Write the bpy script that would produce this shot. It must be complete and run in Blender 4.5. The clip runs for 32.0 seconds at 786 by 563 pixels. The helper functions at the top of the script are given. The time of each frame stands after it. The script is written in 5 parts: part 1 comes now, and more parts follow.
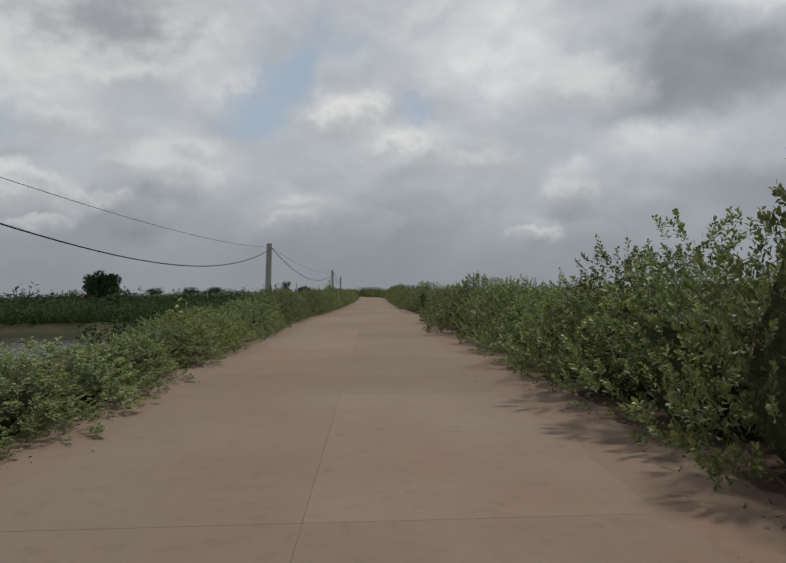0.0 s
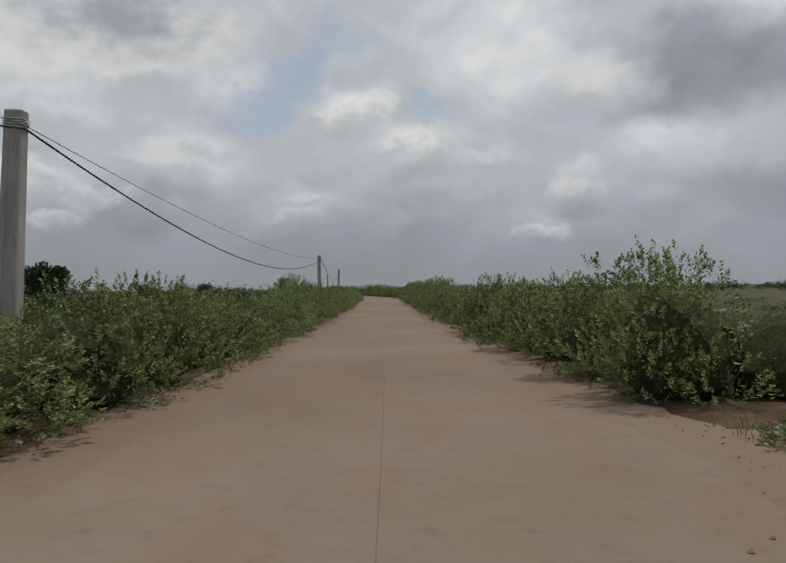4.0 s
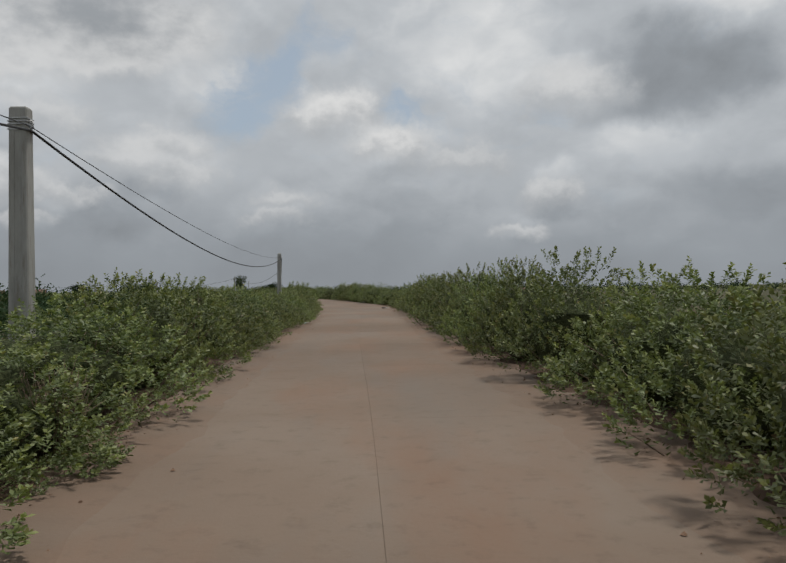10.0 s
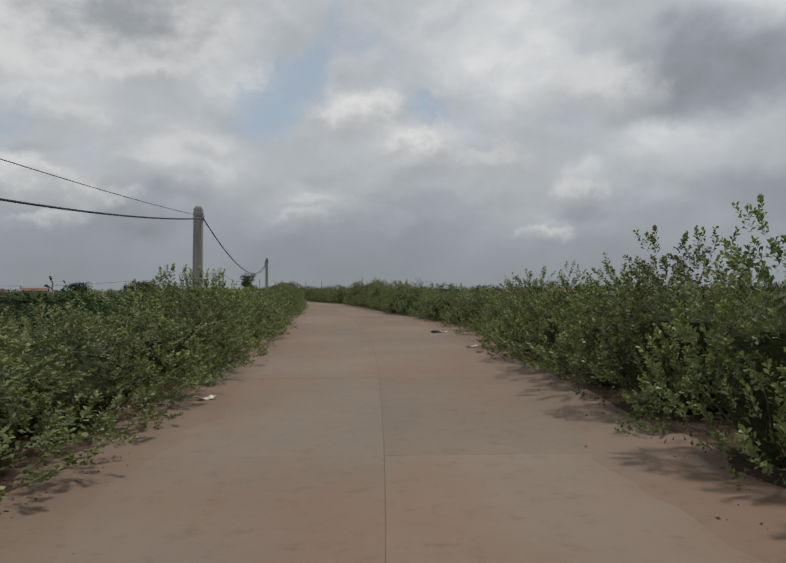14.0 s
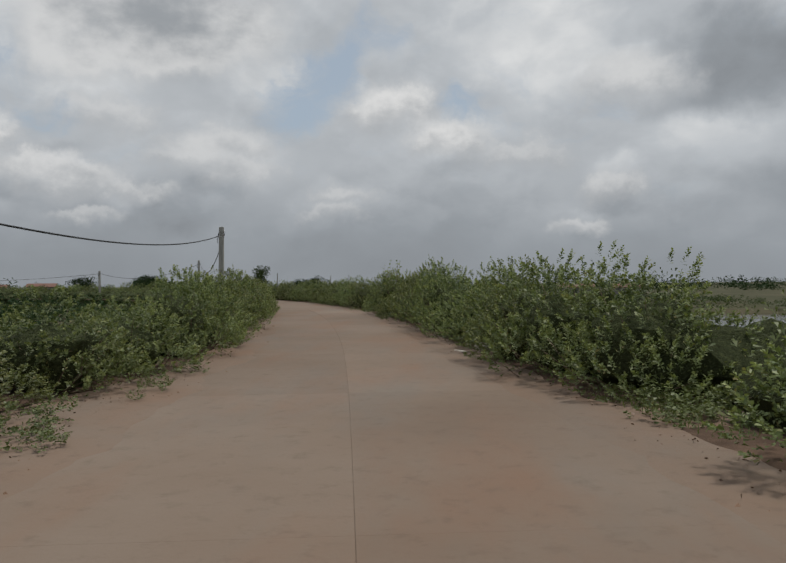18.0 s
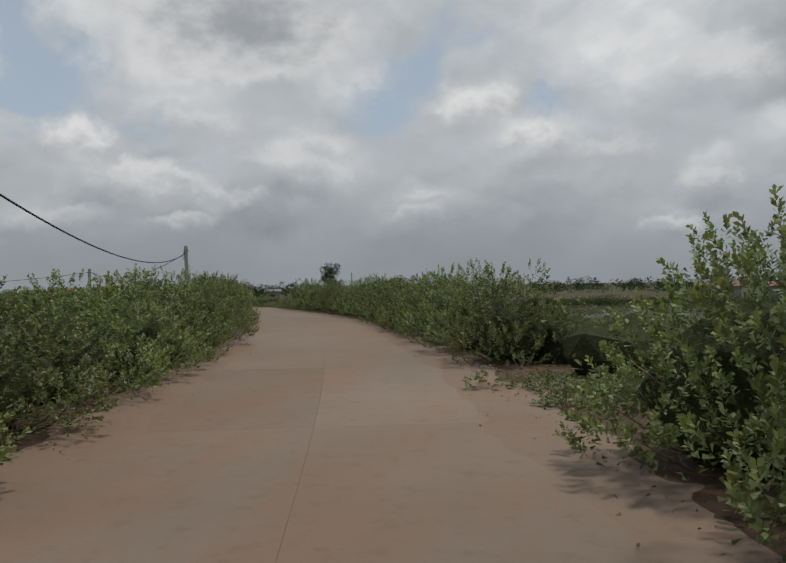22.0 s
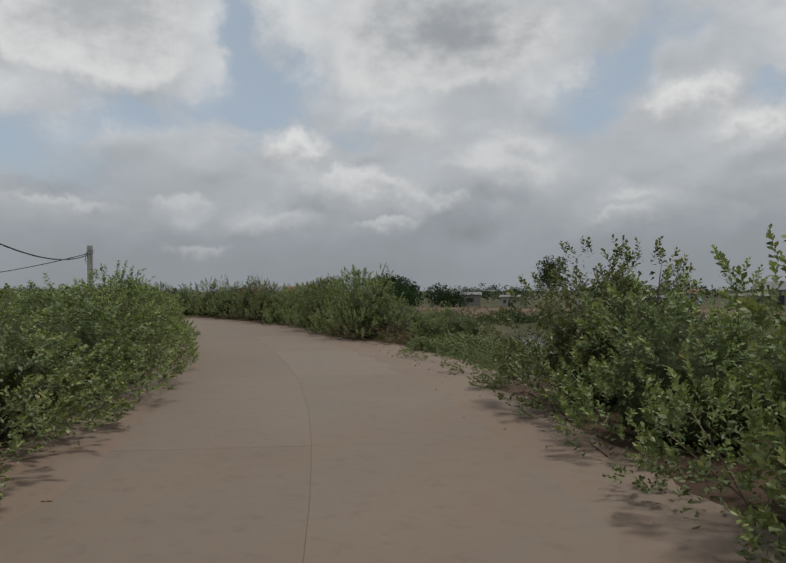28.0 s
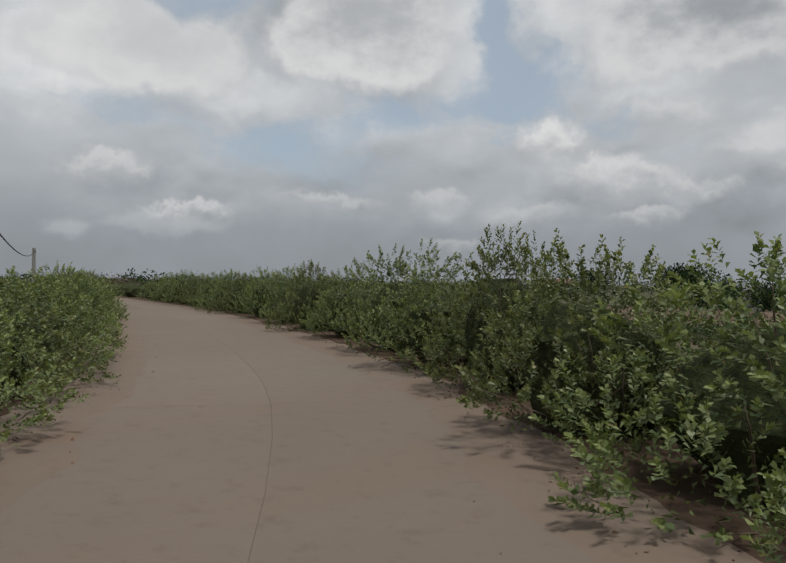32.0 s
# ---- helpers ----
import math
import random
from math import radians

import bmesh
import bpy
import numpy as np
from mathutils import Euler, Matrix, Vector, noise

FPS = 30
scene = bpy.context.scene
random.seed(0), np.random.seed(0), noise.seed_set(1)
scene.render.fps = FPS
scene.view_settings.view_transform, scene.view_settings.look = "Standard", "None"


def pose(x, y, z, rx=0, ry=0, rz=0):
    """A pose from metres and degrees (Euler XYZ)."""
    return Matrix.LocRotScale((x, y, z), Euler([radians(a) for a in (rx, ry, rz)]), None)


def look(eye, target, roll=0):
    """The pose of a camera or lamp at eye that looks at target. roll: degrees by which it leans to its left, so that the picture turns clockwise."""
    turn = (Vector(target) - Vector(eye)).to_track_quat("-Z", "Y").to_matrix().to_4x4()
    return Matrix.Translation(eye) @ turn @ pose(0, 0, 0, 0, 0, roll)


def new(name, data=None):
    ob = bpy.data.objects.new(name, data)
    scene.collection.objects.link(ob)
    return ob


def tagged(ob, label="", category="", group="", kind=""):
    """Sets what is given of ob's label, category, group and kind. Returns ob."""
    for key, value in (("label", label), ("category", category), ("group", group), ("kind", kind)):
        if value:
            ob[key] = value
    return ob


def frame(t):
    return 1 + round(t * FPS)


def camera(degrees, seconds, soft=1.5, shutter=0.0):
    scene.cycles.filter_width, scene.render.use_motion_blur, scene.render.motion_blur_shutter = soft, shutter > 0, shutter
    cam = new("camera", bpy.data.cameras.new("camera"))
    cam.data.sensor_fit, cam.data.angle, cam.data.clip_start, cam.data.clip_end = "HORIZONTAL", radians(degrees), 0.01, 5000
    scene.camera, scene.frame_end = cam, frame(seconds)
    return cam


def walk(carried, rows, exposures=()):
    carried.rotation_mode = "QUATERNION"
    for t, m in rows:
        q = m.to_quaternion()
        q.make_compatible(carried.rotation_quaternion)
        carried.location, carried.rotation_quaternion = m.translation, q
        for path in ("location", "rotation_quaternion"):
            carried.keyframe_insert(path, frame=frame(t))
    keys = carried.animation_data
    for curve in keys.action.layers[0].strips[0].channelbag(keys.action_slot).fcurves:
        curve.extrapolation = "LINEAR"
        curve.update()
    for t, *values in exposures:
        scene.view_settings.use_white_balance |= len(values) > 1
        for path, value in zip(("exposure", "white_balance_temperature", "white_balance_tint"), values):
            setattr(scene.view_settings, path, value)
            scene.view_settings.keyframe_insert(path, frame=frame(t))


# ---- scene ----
cam = camera(56.8, 32.0, soft=1.5)
EYE = 1.2
# seconds, x, y, heading to the left of +y, pitch, lean
ROWS = (
    (0, 0.00, 0.00, 0.00, 0.68, -1.05), (0.5, -0.13, 3.65, 0.10, 0.93, -1.00), (1, -0.27, 7.27, 0.15, 0.77, -0.92), (1.5, -0.41, 10.86, 0.21, 0.58, -0.87),
    (2, -0.55, 14.41, 0.20, 0.64, -0.81), (2.5, -0.69, 17.93, 0.22, 0.66, -0.76), (3, -0.83, 21.41, 0.35, 0.53, -0.69), (3.5, -0.98, 24.86, 0.46, 0.53, -0.66),
    (5.5, -1.33, 38.48, 0.71, 0.50, -0.89), (6, -1.48, 41.80, 0.55, 0.51, -0.94), (6.5, -1.62, 45.05, 0.23, 0.70, -0.97), (7, -1.73, 48.24, -0.13, 0.54, -0.89),
    (7.5, -1.82, 51.34, -0.61, 0.56, -0.76), (8, -1.89, 54.35, -0.89, 0.52, -0.65), (8.5, -1.95, 57.29, -1.03, 0.38, -0.59), (9, -2.00, 60.20, -1.10, 0.38, -0.57),
    (9.5, -2.04, 63.11, -1.20, 0.38, -0.65), (10, -2.08, 66.04, -1.21, 0.55, -0.71), (10.5, -2.13, 69.02, -1.24, 0.53, -0.66), (11, -2.17, 72.04, -1.25, 0.39, -0.59),
    (11.5, -2.21, 75.11, -1.20, 0.41, -0.60), (12, -2.26, 78.20, -1.09, 0.47, -0.62), (12.5, -2.31, 81.29, -0.97, 0.42, -0.65), (13, -2.39, 84.38, -0.43, 0.42, -0.68),
    (13.5, -2.49, 87.45, 0.19, 0.52, -0.58), (14, -2.62, 90.51, 0.76, 0.59, -0.41), (14.5, -2.79, 93.56, 1.24, 0.37, -0.27), (15, -2.97, 96.62, 1.66, 0.53, -0.19),
    (15.5, -3.18, 99.68, 2.00, 0.58, -0.16), (17.5, -3.90, 112.09, 3.04, 0.53, -0.41), (18, -4.18, 115.21, 3.26, 0.24, -0.49), (18.5, -4.48, 118.33, 3.41, 0.21, -0.59),
    (19, -4.78, 121.45, 3.59, 0.28, -0.67), (19.5, -5.09, 124.57, 3.86, 0.46, -0.73), (20, -5.43, 127.68, 4.57, 0.51, -0.81), (20.5, -5.83, 130.77, 5.81, 0.39, -0.84),
    (21, -6.29, 133.84, 7.11, 0.51, -0.82), (21.5, -6.81, 136.87, 8.49, 0.53, -0.86), (22, -7.40, 139.85, 9.92, 0.36, -0.92), (22.5, -8.06, 142.76, 11.33, 0.34, -0.88),
    (23, -8.77, 145.60, 12.68, 0.18, -0.76), (23.5, -9.53, 148.37, 13.88, 0.19, -0.55), (24, -10.32, 151.06, 14.95, 0.30, -0.33), (24.5, -11.14, 153.69, 15.79, 0.35, -0.20),
    (26.5, -14.70, 163.68, 19.29, 0.50, 0.01), (27, -15.69, 166.10, 21.37, 0.34, -0.05), (27.5, -16.78, 168.49, 23.54, 0.73, -0.15), (28, -17.96, 170.85, 25.58, 0.72, -0.15),
    (28.5, -19.24, 173.20, 27.52, 0.43, -0.04), (29, -20.61, 175.52, 29.35, 0.50, 0.15), (29.5, -22.07, 177.83, 31.36, 0.54, 0.31), (30, -23.64, 180.10, 33.68, 0.32, 0.45),
    (30.5, -25.29, 182.29, 36.37, 0.13, 0.56), (31, -27.03, 184.38, 39.25, 0.41, 0.64), (31.5, -28.85, 186.34, 42.24, 0.16, 0.65), (32, -30.74, 188.18, 45.26, 0.04, 0.75),
)


def row_pose(x, y, yaw, pitch, lean):
    a, b = radians(yaw), radians(pitch)
    ahead = Vector((-math.sin(a) * math.cos(b), math.cos(a) * math.cos(b), math.sin(b)))
    eye = Vector((x, y, EYE))
    return look(eye, eye + ahead * 10, lean)


walk(cam, [(t, row_pose(*r)) for t, *r in ROWS], exposures=((0, 0.0), (32, 0.0)))

# ---------------------------------------------------------------- sky and sun
SUN_EL, SUN_AZ = radians(74), radians(-75)  # azimuth to the left of +y: the sun stands to the right
sun_way = Vector((-math.sin(SUN_AZ) * math.cos(SUN_EL), math.cos(SUN_AZ) * math.cos(SUN_EL), math.sin(SUN_EL)))
sun = new("sun", bpy.data.lights.new("sun", "SUN"))
sun.data.energy, sun.data.angle, sun.data.color = 2.0, radians(8), (1.0, 0.96, 0.9)
sun.matrix_world = look(sun_way * 100, (0, 0, 0))

world = bpy.data.worlds.new("sky")
scene.world = world
world.use_nodes = True
wt = world.node_tree
wt.nodes.clear()


def wn(kind, **given):
    n = wt.nodes.new(kind)
    for key, value in given.items():
        if key == "op":
            n.operation = value
        elif key == "clamp":
            n.use_clamp = value
    return n


def wmath(op, a, b=None, clamp=False):
    n = wn("ShaderNodeMath", op=op, clamp=clamp)
    for slot, value in zip(n.inputs, (a, b)):
        if value is None:
            continue
        if isinstance(value, (int, float)):
            slot.default_value = value
        else:
            wt.links.new(value, slot)
    return n.outputs[0]


def wvec(op, a, b=None):
    n = wn("ShaderNodeVectorMath", op=op)
    for slot, value in zip(n.inputs, (a, b)):
        if value is None:
            continue
        if isinstance(value, tuple):
            slot.default_value = value
        else:
            wt.links.new(value, slot)
    return n


def wnoise(vec, scale, detail, rough, distort=0.0):
    n = wn("ShaderNodeTexNoise")
    wt.links.new(vec, n.inputs["Vector"])
    n.inputs["Scale"].default_value, n.inputs["Detail"].default_value = scale, detail
    n.inputs["Roughness"].default_value, n.inputs["Distortion"].default_value = rough, distort
    return n


def wrange(value, a, b, c=0.0, d=1.0, smooth=True):
    n = wn("ShaderNodeMapRange")
    n.interpolation_type = "SMOOTHSTEP" if smooth else "LINEAR"
    wt.links.new(value, n.inputs[0])
    for i, v in enumerate((a, b, c, d)):
        n.inputs[i + 1].default_value = v
    return n.outputs[0]


def wmix(factor, a, b):
    n = wn("ShaderNodeMix")
    n.data_type = "RGBA"
    if isinstance(factor, float):
        n.inputs["Factor"].default_value = factor
    else:
        wt.links.new(factor, n.inputs["Factor"])
    for slot, value in ((n.inputs[6], a), (n.inputs[7], b)):
        if isinstance(value, tuple):
            slot.default_value = (*value, 1)
        else:
            wt.links.new(value, slot)
    return n.outputs[2]


coord = wn("ShaderNodeTexCoord").outputs["Generated"]
sep = wn("ShaderNodeSeparateXYZ")
wt.links.new(coord, sep.inputs[0])
dx, dy, dz = sep.outputs
azimuth = wmath("MULTIPLY", wmath("ARCTAN2", wmath("MULTIPLY", dx, -1.0), dy), 57.2958)
height = wmath("MULTIPLY", wmath("ARCSINE", dz), 57.2958)
flat = wn("ShaderNodeCombineXYZ")
wt.links.new(azimuth, flat.inputs[0]), wt.links.new(height, flat.inputs[1])
# edges of the clouds are broken up at two sizes
warp_a = wvec("SUBTRACT", wnoise(flat.outputs[0], 0.15, 7.0, 0.56).outputs["Color"], (0.5, 0.5, 0.5)).outputs[0]
warp = wvec("ADD", flat.outputs[0], wvec("MULTIPLY", warp_a, (8.0, 6.0, 0.0)).outputs[0]).outputs[0]


def blob(az, el, wide, tall, amount, total, edge=0.4):
    """Adds one cloud bank, a soft ellipse in degrees, to the sum."""
    d = wvec("MULTIPLY", wvec("SUBTRACT", warp, (az, el, 0)).outputs[0], (1 / wide, 1 / tall, 0)).outputs[0]
    reach = wvec("LENGTH", d).outputs["Value"]
    piece = wrange(reach, 1.0, edge, 0.0, amount)
    return wmath("ADD", total, piece)


def banks(total, rows, strength=0.74, edge=0.25):
    for az, el, wide, tall, amount in rows:
        total = blob(az, el, wide * 1.25, tall * 1.25, amount * strength, total, edge)
    return total


# lit masses, then grey undersides, then gaps of blue: heading, height, half sizes in degrees, strength
lit = banks(0.0, ((25.5, 15.5, 4.5, 3.6, 0.2), (13.6, 17.5, 4.2, 3.6, 0.24), (3.4, 14.2, 3.6, 1.9, 0.36), (-2.0, 11.6, 4.5, 1.9, 0.26), (-8, 18.5, 8, 5.5, 0.3),
                  (-15.5, 15.4, 4.5, 2.6, 0.22), (-21, 10.5, 7, 2.2, 0.16), (-13.8, 8.2, 2.4, 1.4, 0.22), (-11, 4.8, 2.4, 0.9, 0.18), (15.5, 10, 4.5, 2.6, 0.2)))
lit = banks(lit, ((27.5, 8.2, 3.0, 1.8, 0.22), (23.6, 6, 2.0, 1.1, 0.18), (7.5, 6.6, 3.4, 1.4, 0.14), (31.5, 19.5, 4.0, 5.0, 0.28), (40.5, 18, 4.5, 4.6, 0.26), (33.3, 11, 2.6, 2.0, 0.32),
                  (29.3, 8.4, 3.0, 1.5, 0.22), (41.8, 6.4, 2.4, 1.3, 0.22), (35, 5.6, 4.0, 1.0, 0.18), (47.5, 18.6, 4.0, 3.0, 0.2), (-26, 21, 5, 3, 0.2)))
lit = banks(lit, ((70, 16.5, 7.0, 6.5, 0.34), (58, 14.2, 9, 1.9, 0.22), (48, 12.4, 7, 1.6, 0.18), (62.5, 4.2, 5.0, 0.9, 0.22), (67, 8.4, 2.4, 1.0, 0.16), (69.5, 3.8, 1.6, 0.8, 0.2),
                  (20, 30, 60, 9, 0.25), (-3, 8.6, 4.0, 1.4, 0.1)))
dull = banks(0.0, ((20.8, 18.0, 5.4, 3.4, 0.52), (-23.5, 15.6, 7.0, 3.8, 0.55), (-17.5, 13.0, 4.0, 1.6, 0.2), (-14, 6.2, 2.8, 1.2, 0.16), (20.5, 5.2, 3.4, 1.3, 0.16), (-1.5, 9.0, 4.2, 1.3, 0.12), (-27, 6.5, 5, 2.0, 0.16),
                   (28.0, 9.8, 2.4, 1.0, 0.12), (54, 20.5, 5.5, 2.6, 0.24), (50, 9.5, 8, 2.6, 0.1), (64, 7.8, 8, 1.8, 0.08), (17, 7.4, 3.0, 1.1, 0.1), (31, 6.8, 3.4, 0.9, 0.12)))
gaps = banks(0.0, ((8.0, 16.6, 4.4, 3.4, 0.75), (11.0, 13.8, 5.0, 2.2, 0.5), (-2.8, 13.6, 3.0, 1.5, 0.6), (35.5, 14.8, 6.0, 4.0, 0.8), (37, 19.5, 3.0, 4.4, 0.85), (44.5, 13.6, 7.0, 2.6, 0.7),
                   (28.6, 12.4, 4.5, 2.2, 0.45), (59.5, 20.4, 5.6, 3.0, 0.6), (59, 11.4, 11, 2.6, 0.4), (52, 9.6, 9, 3, 0.35), (5, 19.5, 3.5, 2.5, 0.5)), 1.1, 0.0)
# billows: the same puffs at a place and a little higher give lit tops and grey undersides
squash = wvec("MULTIPLY", flat.outputs[0], (0.8, 1.25, 1.0)).outputs[0]
bend = wvec("MULTIPLY", wvec("SUBTRACT", wnoise(squash, 0.25, 3.0, 0.5).outputs["Color"], (0.5, 0.5, 0.5)).outputs[0], (2.2, 1.8, 0.0)).outputs[0]


def puffs(shift):
    n = wnoise(wvec("ADD", wvec("ADD", squash, bend).outputs[0], shift).outputs[0], 0.13, 5.0, 0.52).outputs["Fac"]
    return wmath("ADD", wmath("MULTIPLY", n, 0.75), 0.2)


fluff = puffs((0.0, 0.0, 0.0))
fluff_up = puffs((0.4, 1.3, 0.0))
soft_a = wnoise(flat.outputs[0], 0.09, 3.0, 0.5).outputs["Fac"]
tops = wmath("MULTIPLY", wmath("SUBTRACT", fluff, fluff_up), 0.26)
low_fade = wrange(height, 0.5, 7.0, 0.25, 1.0)
crisp = wmath("MULTIPLY", wmath("SUBTRACT", wrange(fluff, 0.52, 0.66), wrange(fluff_up, 0.5, 0.7)), 0.07)
tops = wmath("ADD", tops, crisp)
body = wmath("ADD", wmath("SUBTRACT", lit, dull), wmath("MULTIPLY", wmath("SUBTRACT", soft_a, 0.5), 0.3))
body = wmath("ADD", body, wmath("MULTIPLY", wmath("ADD", tops, wmath("MULTIPLY", wmath("SUBTRACT", fluff, 0.6), 0.12)), low_fade))
level = wmath("ADD", body, wrange(height, 0.0, 12.0, 0.2, 0.58))
ramp_sky = wn("ShaderNodeValToRGB")
wt.links.new(level, ramp_sky.inputs[0])
steps = ramp_sky.color_ramp.elements
steps.new(0.4), steps.new(0.7)
for slot, (at, rgb) in zip(steps, ((0.0, (0.2, 0.214, 0.23)), (0.3, (0.297, 0.321, 0.347)), (0.65, (0.484, 0.51, 0.536)), (1.0, (0.82, 0.82, 0.81)))):
    slot.position, slot.color = at, (*rgb, 1)
nishita = wn("ShaderNodeTexSky")
nishita.sky_type, nishita.sun_disc = "NISHITA", False
nishita.sun_elevation, nishita.sun_rotation = SUN_EL, -SUN_AZ
clear = wmix(0.6, wvec("MULTIPLY", nishita.outputs[0], (0.085, 0.085, 0.085)).outputs[0], (0.45, 0.52, 0.58))
torn = wnoise(wvec("MULTIPLY", warp, (0.8, 1.6, 1.0)).outputs[0], 0.16, 8.0, 0.62, 0.6).outputs["Fac"]
holes = wrange(wmath("ADD", wmath("MULTIPLY", gaps, 0.95), wmath("MULTIPLY", wmath("SUBTRACT", torn, 0.5), 1.7)), 0.05, 0.75, 0.0, 0.92)
holes = wmath("MULTIPLY", holes, wrange(height, 5.0, 10.0, 0.12, 1.0))
sky_colour = wmix(holes, ramp_sky.outputs[0], clear)

# large banks with a bright rim and a grey core, then single cumulus heads whose tops are crisp and whose feet fade: heading, height, half sizes in degrees, light
MASSES = ((21.8, 19.2, 10.5, 5.0, 0.86, 0.3), (48.0, 19.0, 8.0, 4.6, 0.95, 0.45), (64.0, 17.0, 8.0, 4.0, 0.9, 0.7))
HEADS = ((3.1, 13.2, 3.8, 2.1, 1.0), (-1.4, 10.9, 3.4, 1.7, 0.95), (-13.6, 7.2, 2.4, 1.5, 0.6), (-11.2, 4.3, 2.0, 0.8, 0.5), (7.1, 6.9, 2.4, 1.0, 0.45), (16.7, 10.3, 4.4, 2.0, 0.6),
         (27.7, 7.7, 3.8, 1.9, 0.7), (-15.2, 14.3, 4.0, 2.2, 0.7), (24.8, 12.0, 3.8, 1.6, 0.5), (-7.1, 9.8, 3.4, 1.2, 0.45), (14.7, 8.4, 3.0, 1.4, 0.5), (7.6, 5.6, 2.4, 0.8, 0.35))
MORE_HEADS = ((33.4, 10.5, 3.0, 2.0, 1.0), (29.1, 8.1, 3.6, 1.8, 0.8), (41.7, 6.3, 2.2, 1.0, 0.35), (35.4, 5.1, 3.0, 0.8, 0.25), (40.3, 3.1, 2.2, 0.6, 0.05), (18.9, 9.2, 3.4, 1.3, 0.5),
              (23.2, 7.0, 2.6, 1.0, 0.5), (50.4, 6.4, 4.0, 0.7, 0.3), (25.8, 5.2, 2.2, 0.8, 0.4), (60.9, 5.2, 3.0, 0.7, 0.6), (67.0, 8.2, 3.0, 1.1, 0.6))
curl = wvec("SUBTRACT", wnoise(flat.outputs[0], 0.42, 8.0, 0.6).outputs["Color"], (0.5, 0.5, 0.5)).outputs[0]
curled = wvec("ADD", flat.outputs[0], wvec("MULTIPLY", curl, (5.0, 3.6, 0.0)).outputs[0]).outputs[0]
heaped = wvec("ADD", warp, wvec("MULTIPLY", curl, (2.4, 2.0, 0.0)).outputs[0]).outputs[0]
billow = wmath("MULTIPLY", wmath("SUBTRACT", wnoise(squash, 0.5, 6.0, 0.58).outputs["Fac"], 0.5), 1.6)
cover, glow = 0.0, 0.5
for az, el, wide, tall, rim, core in MASSES:
    d = wvec("MULTIPLY", wvec("SUBTRACT", heaped, (az, el, 0)).outputs[0], (0.95 / wide, 0.95 / tall, 0)).outputs[0]
    reach = wvec("LENGTH", d).outputs["Value"]
    inside = wrange(reach, 1.05, 0.7, 0.0, 0.88)
    off = wvec("LENGTH", wvec("ADD", d, (0.12, -0.2, 0)).outputs[0]).outputs["Value"]
    light = wrange(wmath("ADD", off, wmath("MULTIPLY", billow, 0.7)), 0.0, 1.05, core, rim)
    glow = wmath("ADD", wmath("MULTIPLY", wmath("SUBTRACT", light, glow), inside), glow)
    cover = wmath("MAXIMUM", inside, cover)
for az, el, wide, tall, shine in HEADS + MORE_HEADS:
    d = wvec("MULTIPLY", wvec("SUBTRACT", curled, (az, el, 0)).outputs[0], (0.8 / wide, 0.8 / tall, 0)).outputs[0]
    part_xyz = wn("ShaderNodeSeparateXYZ")
    wt.links.new(d, part_xyz.inputs[0])
    inside = wmath("MULTIPLY", wrange(wvec("LENGTH", d).outputs["Value"], 1.12, 0.5), wrange(part_xyz.outputs[1], -1.0, 0.2))
    inside = wmath("MULTIPLY", inside, 0.5 + 0.45 * shine)
    light = wrange(wmath("ADD", part_xyz.outputs[1], billow), -0.6, 0.7, 0.42, 0.72 + 0.22 * shine)
    glow = wmath("ADD", wmath("MULTIPLY", wmath("SUBTRACT", light, glow), inside), glow)
    cover = wmath("MAXIMUM", inside, cover)
ramp_head = wn("ShaderNodeValToRGB")
wt.links.new(glow, ramp_head.inputs[0])
for slot, (at, rgb) in zip(ramp_head.color_ramp.elements, ((0.3, (0.297, 0.318, 0.34)), (0.95, (0.72, 0.72, 0.715)))):
    slot.position, slot.color = at, (*rgb, 1)
sky_colour = wmix(cover, sky_colour, ramp_head.outputs[0])
back = wn("ShaderNodeBackground")
wt.links.new(sky_colour, back.inputs["Color"])
back.inputs["Strength"].default_value = 1.0
wt.links.new(back.outputs[0], wn("ShaderNodeOutputWorld").inputs["Surface"])


# ---------------------------------------------------------------- materials
def material(name, rough=0.8, spec=0.3):
    m = bpy.data.materials.new(name)
    m.use_nodes = True
    b = m.node_tree.nodes["Principled BSDF"]
    b.inputs["Roughness"].default_value = rough
    b.inputs["Specular IOR Level"].default_value = spec
    return m, m.node_tree, b


def tex(nt, scale, detail=4.0, rough=0.55, space="Object", stretch=None):
    c = nt.nodes.new("ShaderNodeTexCoord")
    n = nt.nodes.new("ShaderNodeTexNoise")
    n.inputs["Scale"].default_value, n.inputs["Detail"].default_value, n.inputs["Roughness"].default_value = scale, detail, rough
    if stretch:
        mp = nt.nodes.new("ShaderNodeMapping")
        mp.inputs["Scale"].default_value = stretch
        nt.links.new(c.outputs[space], mp.inputs[0]), nt.links.new(mp.outputs[0], n.inputs["Vector"])
    else:
        nt.links.new(c.outputs[space], n.inputs["Vector"])
    return n.outputs["Fac"]


